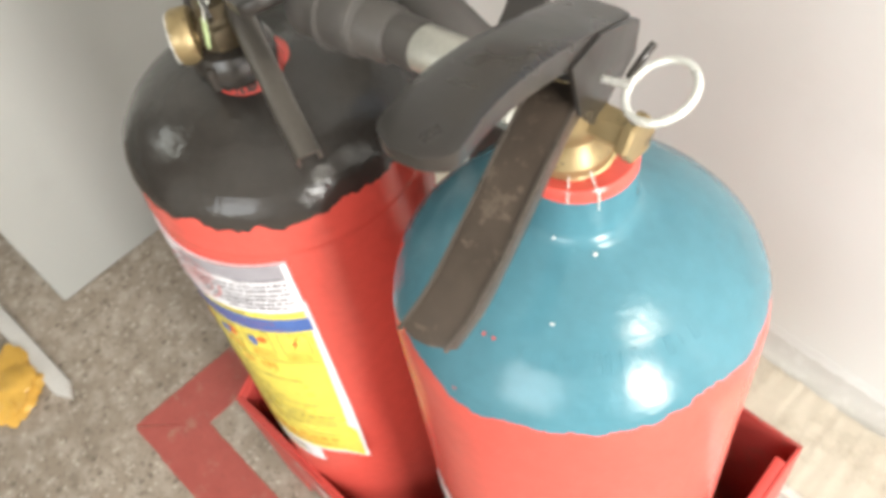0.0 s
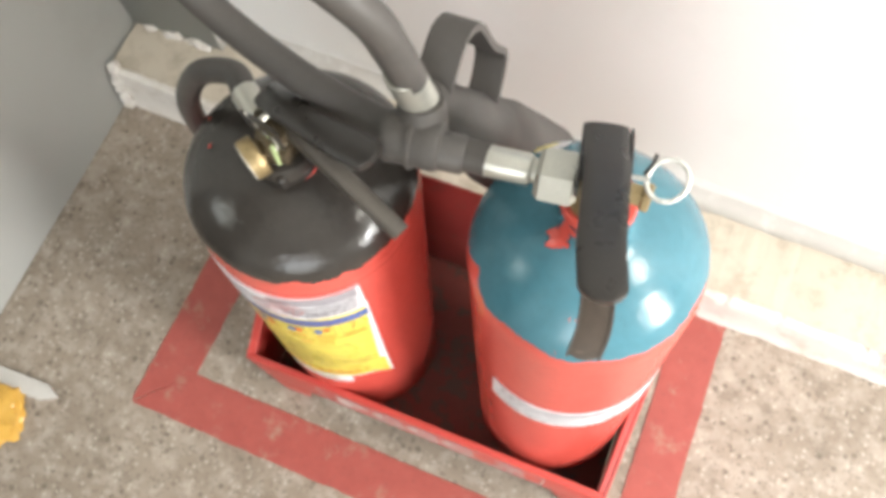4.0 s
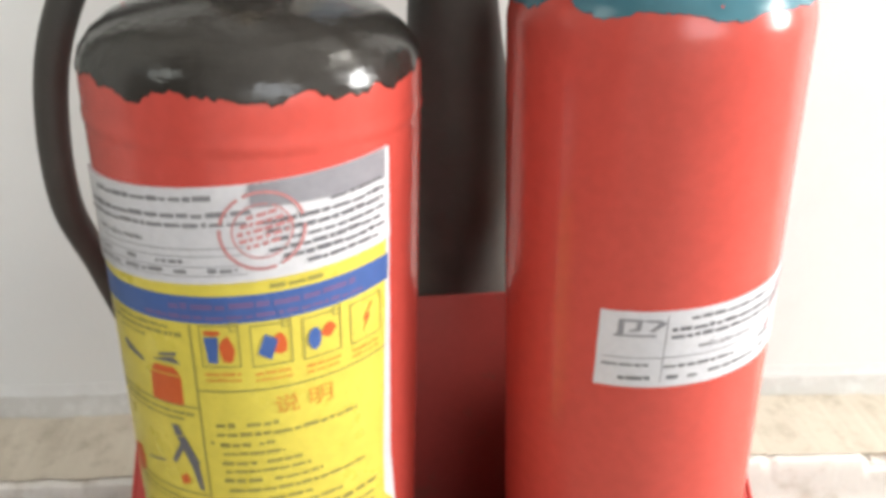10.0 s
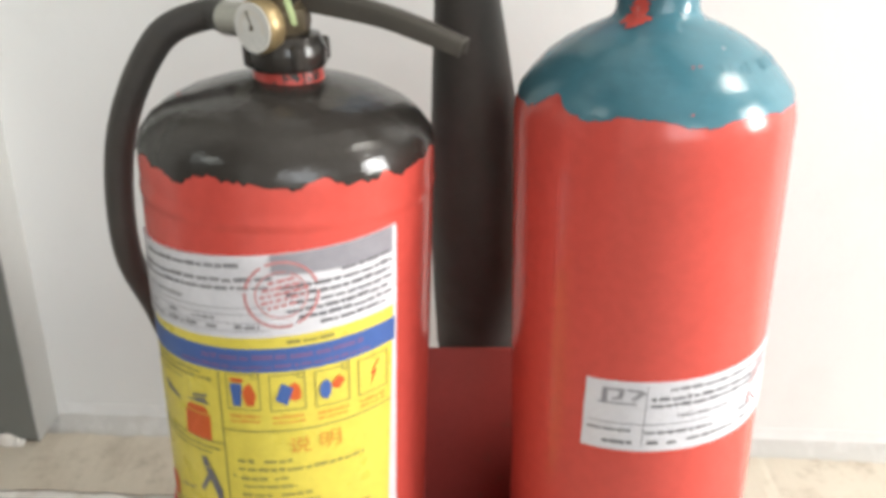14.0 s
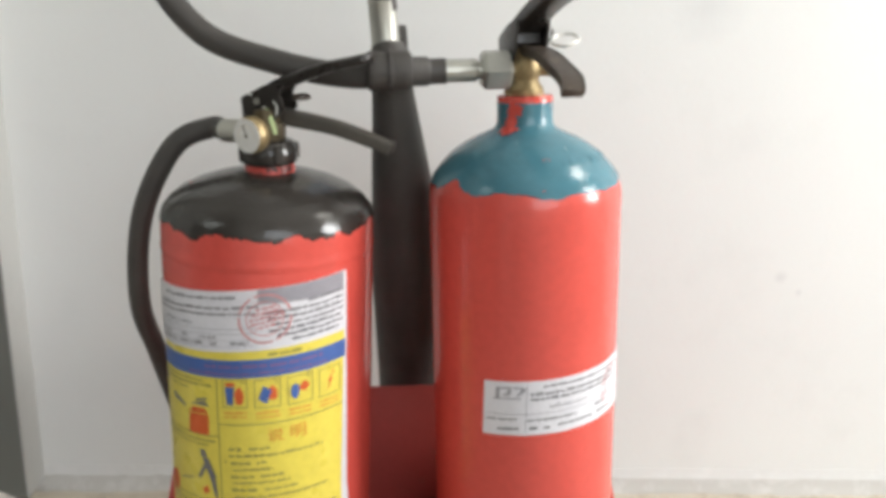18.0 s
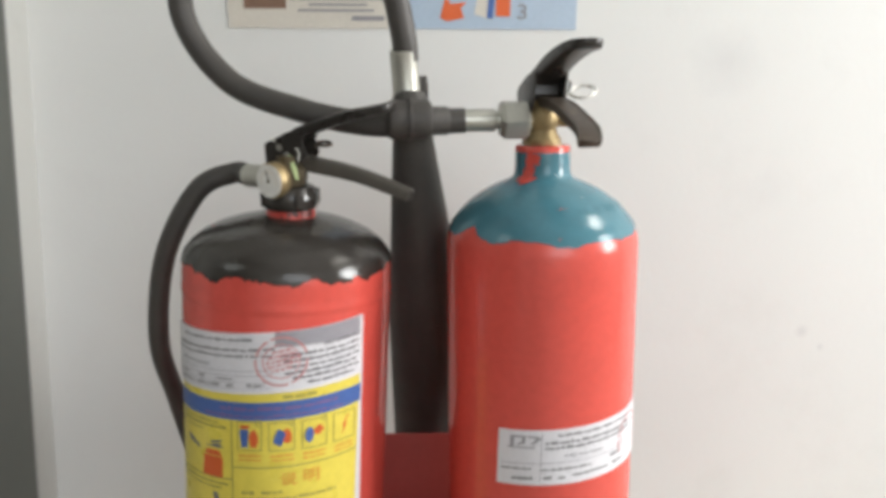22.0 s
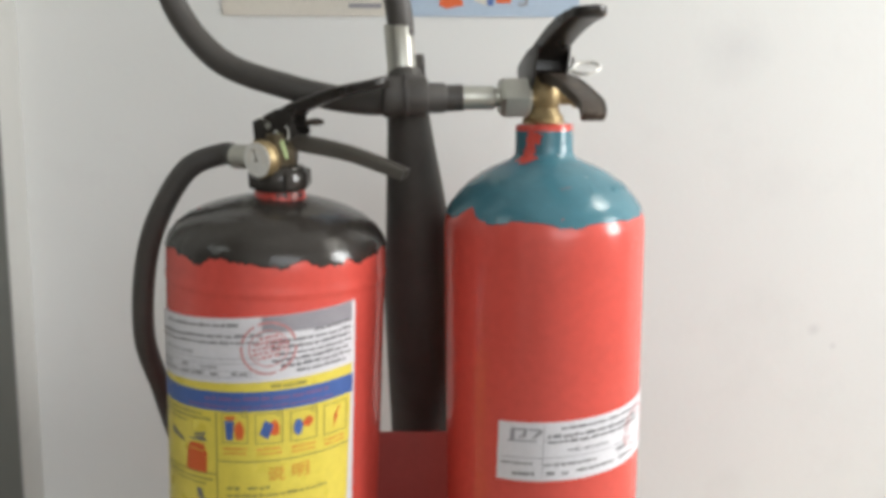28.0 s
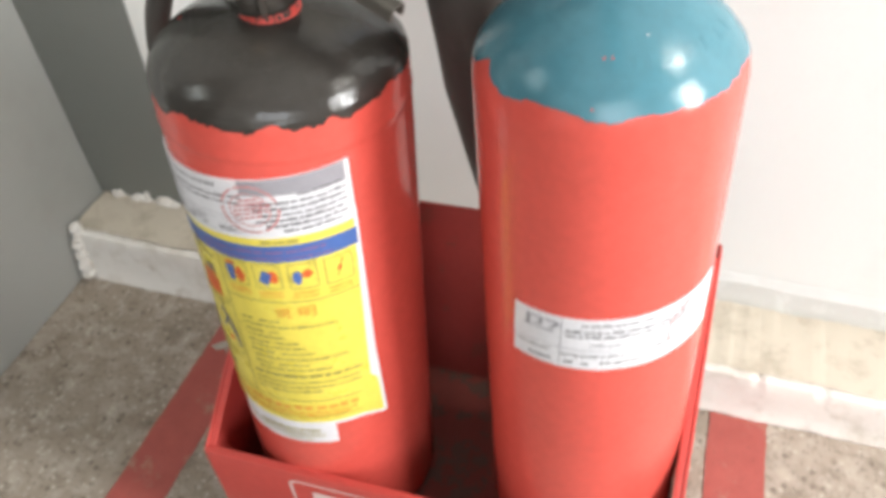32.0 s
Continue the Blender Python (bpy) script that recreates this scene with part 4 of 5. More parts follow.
part("carry_handle", swept(grip(0.019, 0.0115, 0.93, 0.4), glide([Vector((-0.0990, -0.2225, 0.6075)), Vector((-0.0935, -0.2255, 0.6115)), Vector((-0.080, -0.2325, 0.6213)), Vector((-0.060, -0.2400, 0.6292)), Vector((-0.040, -0.2475, 0.6360)), Vector((-0.020, -0.2525, 0.6400)), Vector((-0.006, -0.2555, 0.6432))], 8), HS), M_HANDLE, powder, "black dipped carrying handle")
part("squeeze_lever", swept(channel(0.0112, 0.0115, 0.0016, 2.0, 0.25), glide([Vector((-0.094, -0.2295, 0.6035)), Vector((-0.070, -0.2385, 0.6005)), Vector((-0.050, -0.2466, 0.5975)), Vector((-0.030, -0.2543, 0.5933)), Vector((-0.010, -0.2620, 0.5868)), Vector((0.0085, -0.2688, 0.5800))], 8), HS), M_BARE, powder, "bare grey steel squeeze lever")
bm = bmesh.new()
for sg in (-1, 1):
    o = Vector((-0.088, -0.2350, 0)) + HS * 0.0098 * sg
    q = [o + HD * u + Vector((0, 0, z)) for u, z in ((-0.0122, 0.5930), (-0.006, 0.5935), (0.012, 0.5920), (0.0220, 0.6020), (0.0185, 0.6125), (0.0230, 0.6200), (0.006, 0.6190), (-0.0130, 0.6098))]
    side = plate(q, HS * sg, 0.0018, 0.0004)
    bm = merge(bm, side)
part("handle_bracket", bm, M_HANDLE, powder, "black bracket cheeks that hold handle and lever")
PV = Vector((-0.088, -0.2350, 0.6075))
part("pivot_pin", rod(PV - HS * 0.0125, PV + HS * 0.0125, 0.0024, 12), M_STEEL, powder)
part("safety_pin", merge(rod(Vector((-0.0985, -0.2435, 0.6142)), Vector((-0.0850, -0.2460, 0.6035)), 0.0008, 8), rod(Vector((-0.0875, -0.2470, 0.6030)), Vector((-0.0780, -0.2480, 0.6045)), 0.0012, 8)), M_WIRE, powder, "thin bright safety pin")
part("pin_loop", tube([Vector((-0.066, -0.232, 0.6095)), Vector((-0.058, -0.236, 0.6108)), Vector((-0.0535, -0.240, 0.6095)), Vector((-0.058, -0.2425, 0.6085)), Vector((-0.066, -0.2415, 0.6088))], 0.0013, 8, 6), M_LEVER, powder, "pin ring beside the handle")
part("seal_tag", plate([(-0.0855, -0.2480, 0.6025), (-0.0825, -0.2480, 0.6025), (-0.0775, -0.2535, 0.5900), (-0.0765, -0.2555, 0.5850), (-0.0790, -0.2555, 0.5850), (-0.0815, -0.2530, 0.5915)], (0, -0.9, -0.4), 0.0012, 0.0003), M_GREEN, powder, "pale green plastic seal tag")
part("seal_wire", tube([Vector((-0.0820, -0.2475, 0.6040)), Vector((-0.0790, -0.2500, 0.6075)), Vector((-0.0765, -0.2515, 0.6040)), Vector((-0.0770, -0.2530, 0.5980))], 0.0006, 6, 6), M_WIRE, powder, "thin wire of the seal")

# yellow instruction label, white service label and small sticker
sheet = Sheet(LX, LY, LR, 52.0, 0.2455, 0.089, -0.008, LEAN_BACK)
RW = 0.1685
instr = part("instruction_label", sheet.sheet(-RW, 0.001, 0.0, 0.206, 0.0005, 0.0025, 0.0, None, 0.0060), M_PAPER, powder, "yellow instruction label with a white border and blue band")
part("label_field", sheet.sheet(-RW + 0.001, -0.0005, 0.004, 0.206, 0.0008, 0.002, 0.0, lambda h: 0.0012 if h < 0.043 else 0.0060 - 0.0048 * (h - 0.043) / 0.163, 0.0060), M_YELLOW, instr, "yellow printed field torn back along a slanting white margin")
part("label_band", sheet.sheet(-RW + 0.0005, -0.0010, 0.1778, 0.1918, 0.0010), M_BLUE, instr, "blue band")
parts("print_line", writing(sheet, [(-0.110, -0.022, 0.1852, 0.0040), (-0.125, -0.018, 0.1800, 0.0030)], 0.0013, 4), M_MAUVE, instr, "faded red print on the band")
parts("print_line", writing(sheet, [(-0.062, -0.038, 0.1938, 0.0030)], 0.0012, 5), M_LINE, instr)
COL = -0.101
lines = [[(COL, 0.032), (COL + 0.0011, 0.032), (COL + 0.0011, 0.177), (COL, 0.177)]]
lines += [[(-RW + 0.004, h), (COL, h + 0.001), (COL, h + 0.002), (-RW + 0.004, h + 0.001)] for h in (0.1290, 0.0745, 0.0315)]
lines += [[(COL, h), (-0.004, h), (-0.004, h + 0.001), (COL, h + 0.001)] for h in (0.1405, 0.0315)]
lines += [[(-RW + 0.006, 0.0105), (-0.01, 0.0105), (-0.01, 0.0112), (-RW + 0.006, 0.0112)]]
CELL = [(-0.0962 + 0.0236 * k, 0.1545 - 0.0008 * k) for k in range(4)]
for c0, h0 in CELL:
    lines += box_line(c0, c0 + 0.0188, h0, h0 + 0.0225, 0.0007)
for c0, h0 in CELL[:3]:
    lines += box_line(c0 + 0.0145, c0 + 0.0188, h0 + 0.0195, h0 + 0.0242, 0.0006)
parts("ruling", shapes(sheet, lines, 0.0012), M_LINE, instr, "thin olive ruling")
# a red extinguisher sign, a flame sign and a second extinguisher sign in the left column
red = [[(-0.1290, 0.1305), (-0.1090, 0.1305), (-0.1085, 0.1470), (-0.1275, 0.1470)], [(-0.1270, 0.1478), (-0.1090, 0.1478), (-0.1120, 0.1520), (-0.1240, 0.1520)],
       blob(-0.1570, 0.0800, 0.0076, 0.0100, 14, 2, 0.6), [(-0.1430, 0.0330), (-0.1320, 0.0330), (-0.1320, 0.0430), (-0.1430, 0.0430)], [(-0.1410, 0.0435), (-0.1340, 0.0435), (-0.1360, 0.0460), (-0.1390, 0.0460)], [(-0.1160, 0.0800), (-0.1110, 0.0830), (-0.1130, 0.0880), (-0.1175, 0.0850)]]
for k, (c0, h0) in enumerate(CELL[:3]):
    red += [blob(c0 + 0.0128, h0 + 0.009 + 0.002 * k, 0.0036, 0.0068 - 0.0016 * k, 9, 6 + k, 0.6)]
red += [blob(CELL[0][0] + 0.006, CELL[0][1] + 0.0185, 0.0046, 0.0016, 8, 11, 0.4)]
c0, h0 = CELL[3]
red += [[(c0 + 0.0122, h0 + 0.019), (c0 + 0.0132, h0 + 0.019), (c0 + 0.0102, h0 + 0.0135), (c0 + 0.0118, h0 + 0.0128), (c0 + 0.0072, h0 + 0.0035), (c0 + 0.0090, h0 + 0.0105), (c0 + 0.0076, h0 + 0.0112)]]
parts("red_sign", shapes(sheet, red, 0.0012), M_ORANGE, instr, "small red sign shape")
c1, c2, c3 = CELL[0], CELL[1], CELL[2]
blue = [[(c1[0] + 0.0035, c1[1] + 0.0025), (c1[0] + 0.0080, c1[1] + 0.0025), (c1[0] + 0.0092, c1[1] + 0.0165), (c1[0] + 0.0022, c1[1] + 0.0165)],
        [(c2[0] + 0.0030, c2[1] + 0.0072), (c2[0] + 0.0088, c2[1] + 0.0032), (c2[0] + 0.0125, c2[1] + 0.0135), (c2[0] + 0.0068, c2[1] + 0.0175)], blob(c3[0] + 0.0055, c3[1] + 0.0105, 0.0031, 0.0060, 12, 2, 0.12)]
parts("blue_sign", shapes(sheet, blue, 0.0014), M_BLUE, instr, "small blue sign shape")
dark = [[(-0.1660, 0.1690), (-0.1630, 0.1695), (-0.1440, 0.1570), (-0.1465, 0.1535)], [(-0.1450, 0.1580), (-0.1330, 0.1530), (-0.1310, 0.1505), (-0.1465, 0.1535)], [(-0.1260, 0.1545), (-0.1120, 0.1580), (-0.1075, 0.1545), (-0.1180, 0.1545)], [(-0.1200, 0.1590), (-0.1090, 0.1610), (-0.1100, 0.1590), (-0.1200, 0.1575)],
        [(-0.1185, 0.1180), (-0.1140, 0.1180), (-0.1120, 0.1120), (-0.1170, 0.1110)], [(-0.1165, 0.1105), (-0.1110, 0.1115), (-0.1040, 0.0960), (-0.1095, 0.0940)], [(-0.1150, 0.1060), (-0.1120, 0.1050), (-0.1190, 0.0930), (-0.1215, 0.0945)], [(-0.1095, 0.0945), (-0.1050, 0.0960), (-0.1035, 0.0790), (-0.1060, 0.0790)], [(-0.1420, 0.0885), (-0.1270, 0.0925), (-0.1270, 0.0915), (-0.1420, 0.0875)],
        [(-0.1400, 0.0500), (-0.1240, 0.0505), (-0.1200, 0.0480), (-0.1370, 0.0475)], [(-0.1400, 0.0570), (-0.1375, 0.0570), (-0.1365, 0.0530), (-0.1385, 0.0530)], [(-0.1345, 0.0575), (-0.1325, 0.0575), (-0.1315, 0.0540), (-0.1335, 0.0535)]]
parts("dark_sign", shapes(sheet, dark, 0.0013), M_INK, instr, "small dark sign shape")
parts("print_line", writing(sheet, [(-0.160, -0.112, 0.1735, 0.0024), (-0.160, -0.104, 0.1698, 0.0026), (-0.150, -0.128, 0.1662, 0.0020), (-0.162, -0.104, 0.1250, 0.0026), (-0.158, -0.110, 0.1215, 0.0018), (-0.162, -0.104, 0.0695, 0.0024), (-0.160, -0.108, 0.0662, 0.0016), (-0.160, -0.145, 0.0525, 0.0016)], 0.0012, 14), M_LINE, instr, "row of tiny olive print")
parts("print_line", writing(sheet, [(COL + 0.008, COL + 0.019, 0.1195, 0.0036), (COL + 0.023, COL + 0.038, 0.1198, 0.0036), (COL + 0.008, COL + 0.078, 0.1142, 0.0030), (COL + 0.004, COL + 0.006, 0.1092, 0.0030), (COL + 0.009, COL + 0.024, 0.1080, 0.0034), (COL + 0.028, COL + 0.036, 0.1086, 0.0026), (COL + 0.010, COL + 0.040, 0.1030, 0.0024), (COL + 0.009, COL + 0.026, 0.0968, 0.0032), (COL + 0.031, COL + 0.048, 0.0970, 0.0030), (COL + 0.010, COL + 0.052, 0.0918, 0.0024), (COL + 0.009, COL + 0.028, 0.0855, 0.0032), (COL + 0.034, COL + 0.058, 0.0858, 0.0026), (COL + 0.011, COL + 0.082, 0.0795, 0.0026), (COL + 0.010, COL + 0.025, 0.0728, 0.0032), (COL + 0.030, COL + 0.052, 0.0732, 0.0030), (COL + 0.012, COL + 0.070, 0.0676, 0.0026)], 0.0012, 8), M_LINE, instr, "row of small olive print")
parts("print_line", writing(sheet, [(COL + 0.006, COL + 0.074, 0.0598, 0.0044), (COL + 0.076, COL + 0.090, 0.0602, 0.0038)], 0.0012, 9), M_OLIVE, instr, "row of dark olive print")
parts("print_line", writing(sheet, [(COL + 0.006, COL + 0.094, 0.0530, 0.0026), (COL + 0.006, COL + 0.094, 0.0474, 0.0028), (COL + 0.006, COL + 0.058, 0.0418, 0.0028)], 0.0012, 10), M_LINE, instr, "row of small olive print")
parts("maker_line", writing(sheet, [(-0.152, -0.018, 0.0205, 0.0068), (-0.150, -0.020, 0.0160, 0.0026), (-0.128, -0.026, 0.0122, 0.0024)], 0.0012, 12), M_AMBER, instr, "row of amber print")
parts("caption_line", writing(sheet, [(c + 0.001, c + 0.018, h - d, k) for c, h in CELL for d, k in ((0.0048, 0.0022), (0.0080, 0.0019))], 0.0012, 15), M_AMBER, instr, "row of tiny amber print")
for ch, s0 in (("\u8bf4", -0.0640), ("\u660e", -0.0475)):
    glyphs, faces = lettering(ch, 0.0115, 0.0105, 0.0)
    bm = bmesh.new()
    vs = [bm.verts.new(sheet.place(s0 + u, 0.1258 + v, 0.0013)) for u, v in glyphs]
    for f in faces:
        if len(set(f)) > 2:
            bm.faces.new([vs[k] for k in f])
    part("heading_character", bm, M_AMBER, instr, "orange printed heading character", False)


def lettered(on, text, s0, h0, w, h, lift, bold, material, parent, label):
    glyphs, faces = lettering(text, w, h, bold)
    bm = bmesh.new()
    vs = [bm.verts.new(on.place(s0 + u, h0 + v, lift)) for u, v in glyphs]
    for q in faces:
        if len(set(q)) > 2:
            bm.faces.new([vs[k] for k in q])
    return part("heading", bm, material, parent, label, False)


upper = Sheet(LX, LY, LR, 52.0, 0.2455, 0.106, -0.022, LEAN_BACK)
service = part("service_label", upper.sheet(-RW - 0.004, 0.0030, 0.1998, 0.2450, 0.0016, 0.0, 0.0002), M_PAPER, powder, "white service label with small print, a grey corner and a red stamp")
lettered(upper, "PHI\u1ebeU B\u1ea2O H\u00c0NH", -0.152, 0.2195, 0.036, 0.0042, 0.0019, 0.006, M_INK, service, "row of bold grey heading letters")
bm = bmesh.new()
upper.poly(bm, [(-0.0640, 0.2345), (-0.0002, 0.2310), (-0.0002, 0.2453), (-0.0640, 0.2453)], 0.0020)
part("grey_corner", bm, M_SILVER, service, "grey printed corner", False)
parts("print_line", writing(upper, [(-0.148, -0.078, 0.2392, 0.0030), (-0.160, -0.064, 0.2315, 0.0034), (-0.162, -0.066, 0.2272, 0.0028), (-0.160, -0.142, 0.2098, 0.0024), (-0.128, -0.121, 0.2098, 0.0026), (-0.110, -0.096, 0.2100, 0.0026), (-0.158, -0.134, 0.2048, 0.0028), (-0.130, -0.106, 0.2050, 0.0030), (-0.101, -0.094, 0.2050, 0.0030), (-0.085, -0.072, 0.2050, 0.0030)], 0.0019, 21), M_FAINT, service, "row of grey print")
parts("ruling", shapes(upper, [[(-0.164, h), (-0.068, h), (-0.068, h + 0.0004), (-0.164, h + 0.0004)] for h in (0.2168, 0.2132, 0.2082, 0.2036)], 0.0019), M_FAINT, service, "thin grey rule")
parts("print_line", writing(upper, [(-0.030, -0.001, 0.2312, 0.0026), (-0.062, -0.001, 0.2262, 0.0028), (-0.058, -0.002, 0.2218, 0.0028), (-0.056, -0.001, 0.2174, 0.0028), (-0.058, -0.004, 0.2130, 0.0028), (-0.052, -0.001, 0.2086, 0.0028), (-0.042, -0.004, 0.2042, 0.0026)], 0.0021, 22), M_INK, service, "row of grey slanting print")
bm = bmesh.new()
for r0, r1 in ((0.0172, 0.0186), (0.0122, 0.0130)):
    for k in range(48):
        if noise.noise(Vector((k * 0.4, r0 * 900, 0))) < 0.33:
            a0, a1 = 2 * math.pi * k / 48, 2 * math.pi * (k + 1) / 48
            bm.faces.new([bm.verts.new(upper.place(-0.060 + r * math.cos(a_), 0.2235 + r * math.sin(a_), 0.0023)) for r, a_ in ((r0, a0), (r1, a0), (r1, a1), (r0, a1))])
rnd = random.Random(17)
for j, half in enumerate((0.006, 0.009, 0.0105, 0.010, 0.007)):
    x = -half
    while x < half:
        w = rnd.uniform(0.0015, 0.0042)
        low = 0.0068 - 0.0034 * j + 0.16 * x
        bm.faces.new([bm.verts.new(upper.place(-0.060 + u, 0.2235 + low + v, 0.0023)) for u, v in ((x, 0), (x + w, 0.16 * w), (x + w, 0.16 * w + 0.0018), (x, 0.0018))])
        x += w + rnd.uniform(0.0006, 0.0014)
part("stamp", bm, M_STAMP, service, "broken red ink stamp", False)
sticker = part("small_sticker", sheet.sheet(-0.130, -0.039, -0.0235, 0.0004, 0.0004, 0.0, 0.0006), M_PAPER, powder, "small torn white sticker under the label")
parts("print_line", writing(sheet, [(-0.105, -0.052, -0.0085, 0.0038), (-0.118, -0.048, -0.0125, 0.002), (-0.105, -0.05, -0.0155, 0.0018), (-0.082, -0.06, -0.0195, 0.0022)], 0.0010, 31), M_LINE, sticker, "rows of tiny print", False)
bm = bmesh.new()
for k in range(24):
    a0, a1 = 2 * math.pi * k / 24, 2 * math.pi * (k + 1) / 24
    bm.faces.new([bm.verts.new(sheet.place(-0.119 + r * math.cos(a_), -0.0095 + r * math.sin(a_), 0.0010)) for r, a_ in ((0.0042, a0), (0.0052, a0), (0.0052, a1), (0.0042, a1))])
part("sticker_seal", bm, M_LINE, sticker, "small round seal", False)

# ---- carbon dioxide extinguisher ----
RX, RY, RR = 0.1124, -0.2213, 0.0758
TILT = Matrix.Translation((RX - 0.0027, RY, 0.60)) @ Vector((0, 0, 1)).rotation_difference(Vector((-0.015, 0.05, 1))).to_matrix().to_4x4() @ Matrix.Translation((-RX, -RY, -0.60))


def tilted(bm):
    """The gas bottle leans back a little in the tray."""
    bm.transform(TILT)
    return bm


gas = thing("carbon_dioxide_extinguisher", (RX, RY, TRAY), "red gas extinguisher, teal dome, looped hose, black horn, in the stand", "fire extinguisher")
FOOT = TRAY + 0.0028
R_BODY = [(0.03, FOOT + 0.004), (0.05, FOOT), (0.056, FOOT), (0.064, FOOT + 0.006), (0.0700, FOOT + 0.018), (0.0727, FOOT + 0.034), (RR, FOOT + 0.055), (RR, 0.2), (RR, 0.35), (RR, 0.515), (RR, 0.532)]
R_DOME = [(RR, 0.532), (0.0747, 0.5395), (0.0713, 0.5478), (0.0649, 0.5560), (0.0570, 0.5642), (0.0475, 0.5709), (0.0385, 0.5758), (0.0308, 0.5791), (0.0250, 0.5816), (0.0222, 0.5838), (0.0211, 0.5868), (0.0209, 0.592), (0.0209, 0.6025)]
part("cylinder", tilted(revolve(RX, RY, R_BODY + R_DOME[1:], 128)), M_RED, gas, "red painted seamless steel body")
part("painted_dome", tilted(revolve(RX, RY, [(RR, 0.515), (RR, 0.52)] + R_DOME, 320, ragged(0.5425, 0.0042, 11.0, ((0, 14, 0.003), (-54, 7, -0.006), (40, 10, 0.0015))), 0.0007, False)), M_TEAL, gas, "glossy teal brushed paint with an uneven lower edge")
part("collar", tilted(turned([(0.0208, 0.5998), (0.0216, 0.6004), (0.0216, 0.6062), (0.0206, 0.6075), (0.012, 0.6075)], (RX, RY, 0), (0, 0, 1), 40)), M_RED, gas, "red painted neck rim")
for a_, z_, w_, h_, s_ in ((-38, 0.5835, 0.0066, 0.0042, 5), (-33, 0.5895, 0.0046, 0.0054, 6), (-30, 0.5965, 0.0054, 0.0062, 9),):
    part("paint_fleck", tilted(dome_patch(RX, RY, R_DOME, a_, z_, w_, h_, 0.0014, s_)), M_RED, gas, "red paint fleck on the teal dome")
for a_, z_, w_, h_, s_ in ((5.5, 0.5642, 0.0007, 0.0005, 31), (9.6, 0.5644, 0.0006, 0.0004, 32), (2.6, 0.5449, 0.0008, 0.0004, 33)):
    part("paint_fleck", tilted(dome_patch(RX, RY, R_DOME, a_, z_, w_, h_, 0.0012, s_, 18, 0.9)), M_RED, gas, "tiny red fleck in the teal paint")
for a_, z_ in ((19.5, 0.5845), (52.9, 0.5812), (29.5, 0.5706)):
    part("paint_speck", tilted(dome_patch(RX, RY, R_DOME, a_, z_, 0.0006, 0.0003, 0.0011, a_, 12, 0.4)), M_CUP, gas, "tiny white speck on the teal paint")
f = radius_at(R_DOME)
rnd = random.Random(5)
for a_, high, lines_ in ((20.5, 1.0, (1, 0)), (25.8, 1.0, (2, 1)), (31.4, 0.35, (1, 0)), (36.1, 1.0, (2, 1)), (46.8, 1.0, (2, 0)), (49.6, 1.0, (2, 0)), (53.5, 1.0, (1, 0)), (58.6, 1.0, (2, 2)), (64.6, 0.3, (1, 0)), (71.0, 1.0, (2, 1)), (75.9, 0.7, (1, 1)), (81.5, 1.0, (2, 1))):
    strokes = [(q * 1.7 - 0.85 * (lines_[0] - 1), q * 1.7 - 0.85 * (lines_[0] - 1) + rnd.uniform(-0.7, 0.7), -0.5, 0.5) for q in range(lines_[0])] + [(-1.0, 1.0, -0.5 + q, -0.45 + q) for q in range(lines_[1])]
    bm = bmesh.new()
    for u0, u1, v0, v1 in strokes:
        ends = []
        for k in range(4):
            aa, z_ = a_ + u0 + (u1 - u0) * k / 3, 0.5622 + 0.0048 * high * (v0 + (v1 - v0) * k / 3)
            r = f(z_) + 0.0002
            ends.append(Vector((RX + r * math.sin(radians(aa)), RY - r * math.cos(radians(aa)), z_ + 0.0003)))
        bm = merge(bm, tube(ends, 0.00038, 6, 2))
    part("stamped_mark", tilted(bm), M_TEAL, gas, "worn stamped strokes under the paint")
part("back_label", tilted(dome_patch(RX, RY, R_DOME, 219, 0.5560, 0.012, 0.0068, 0.0012, 21, 24, 0.12)), M_PAPER, gas, "pale sticker on the far shoulder")
part("back_label_print", tilted(dome_patch(RX, RY, R_DOME, 222, 0.554, 0.009, 0.003, 0.0015, 22, 24, 0.12)), M_YELLOW, gas, "yellow printed half of the sticker")

# valve, nut and ferrule
VX, VY = RX - 0.004, RY - 0.002
part("valve_body", merge(turned([(0.0135, 0.608), (0.0150, 0.609), (0.0150, 0.613), (0.0125, 0.616), (0.0110, 0.620), (0.0125, 0.623), (0.0125, 0.636), (0.010, 0.640), (0.0075, 0.645)], (VX, VY, 0), (0, 0, 1), 24),
                         rod((VX, VY, 0.628), (VX + 0.024, VY + 0.002, 0.627), 0.0062, 6, bevel=0.001), rod((VX + 0.022, VY + 0.002, 0.627), (VX + 0.027, VY + 0.002, 0.627), 0.0085, 6, bevel=0.001)), M_BRASS, gas, "tarnished brass valve with a side plug")
AX = Vector((0.1005, -0.2240, 0.6271)) - Vector((0.0460, -0.2298, 0.6268))
AX.normalize()
P0 = Vector((0.0460, -0.2298, 0.6268))
part("hose_ferrule", turned([(0.0078, 0.0), (0.0088, 0.001), (0.0088, 0.024), (0.0080, 0.0255), (0.0068, 0.0265), (0.0068, 0.032)], P0, AX, 28), M_STEEL, gas, "plated steel ferrule crimped on the hose")
part("hose_nut", turned([(0.0128, 0.0), (0.0160, 0.003), (0.0160, 0.020), (0.0128, 0.0230)], P0 + AX * 0.0290, AX, 6), M_STEEL, gas, "large plated hexagonal hose nut")
part("nut_stub", rod(P0 + AX * 0.047, P0 + AX * 0.060, 0.0085, 20), M_BRASS, gas)

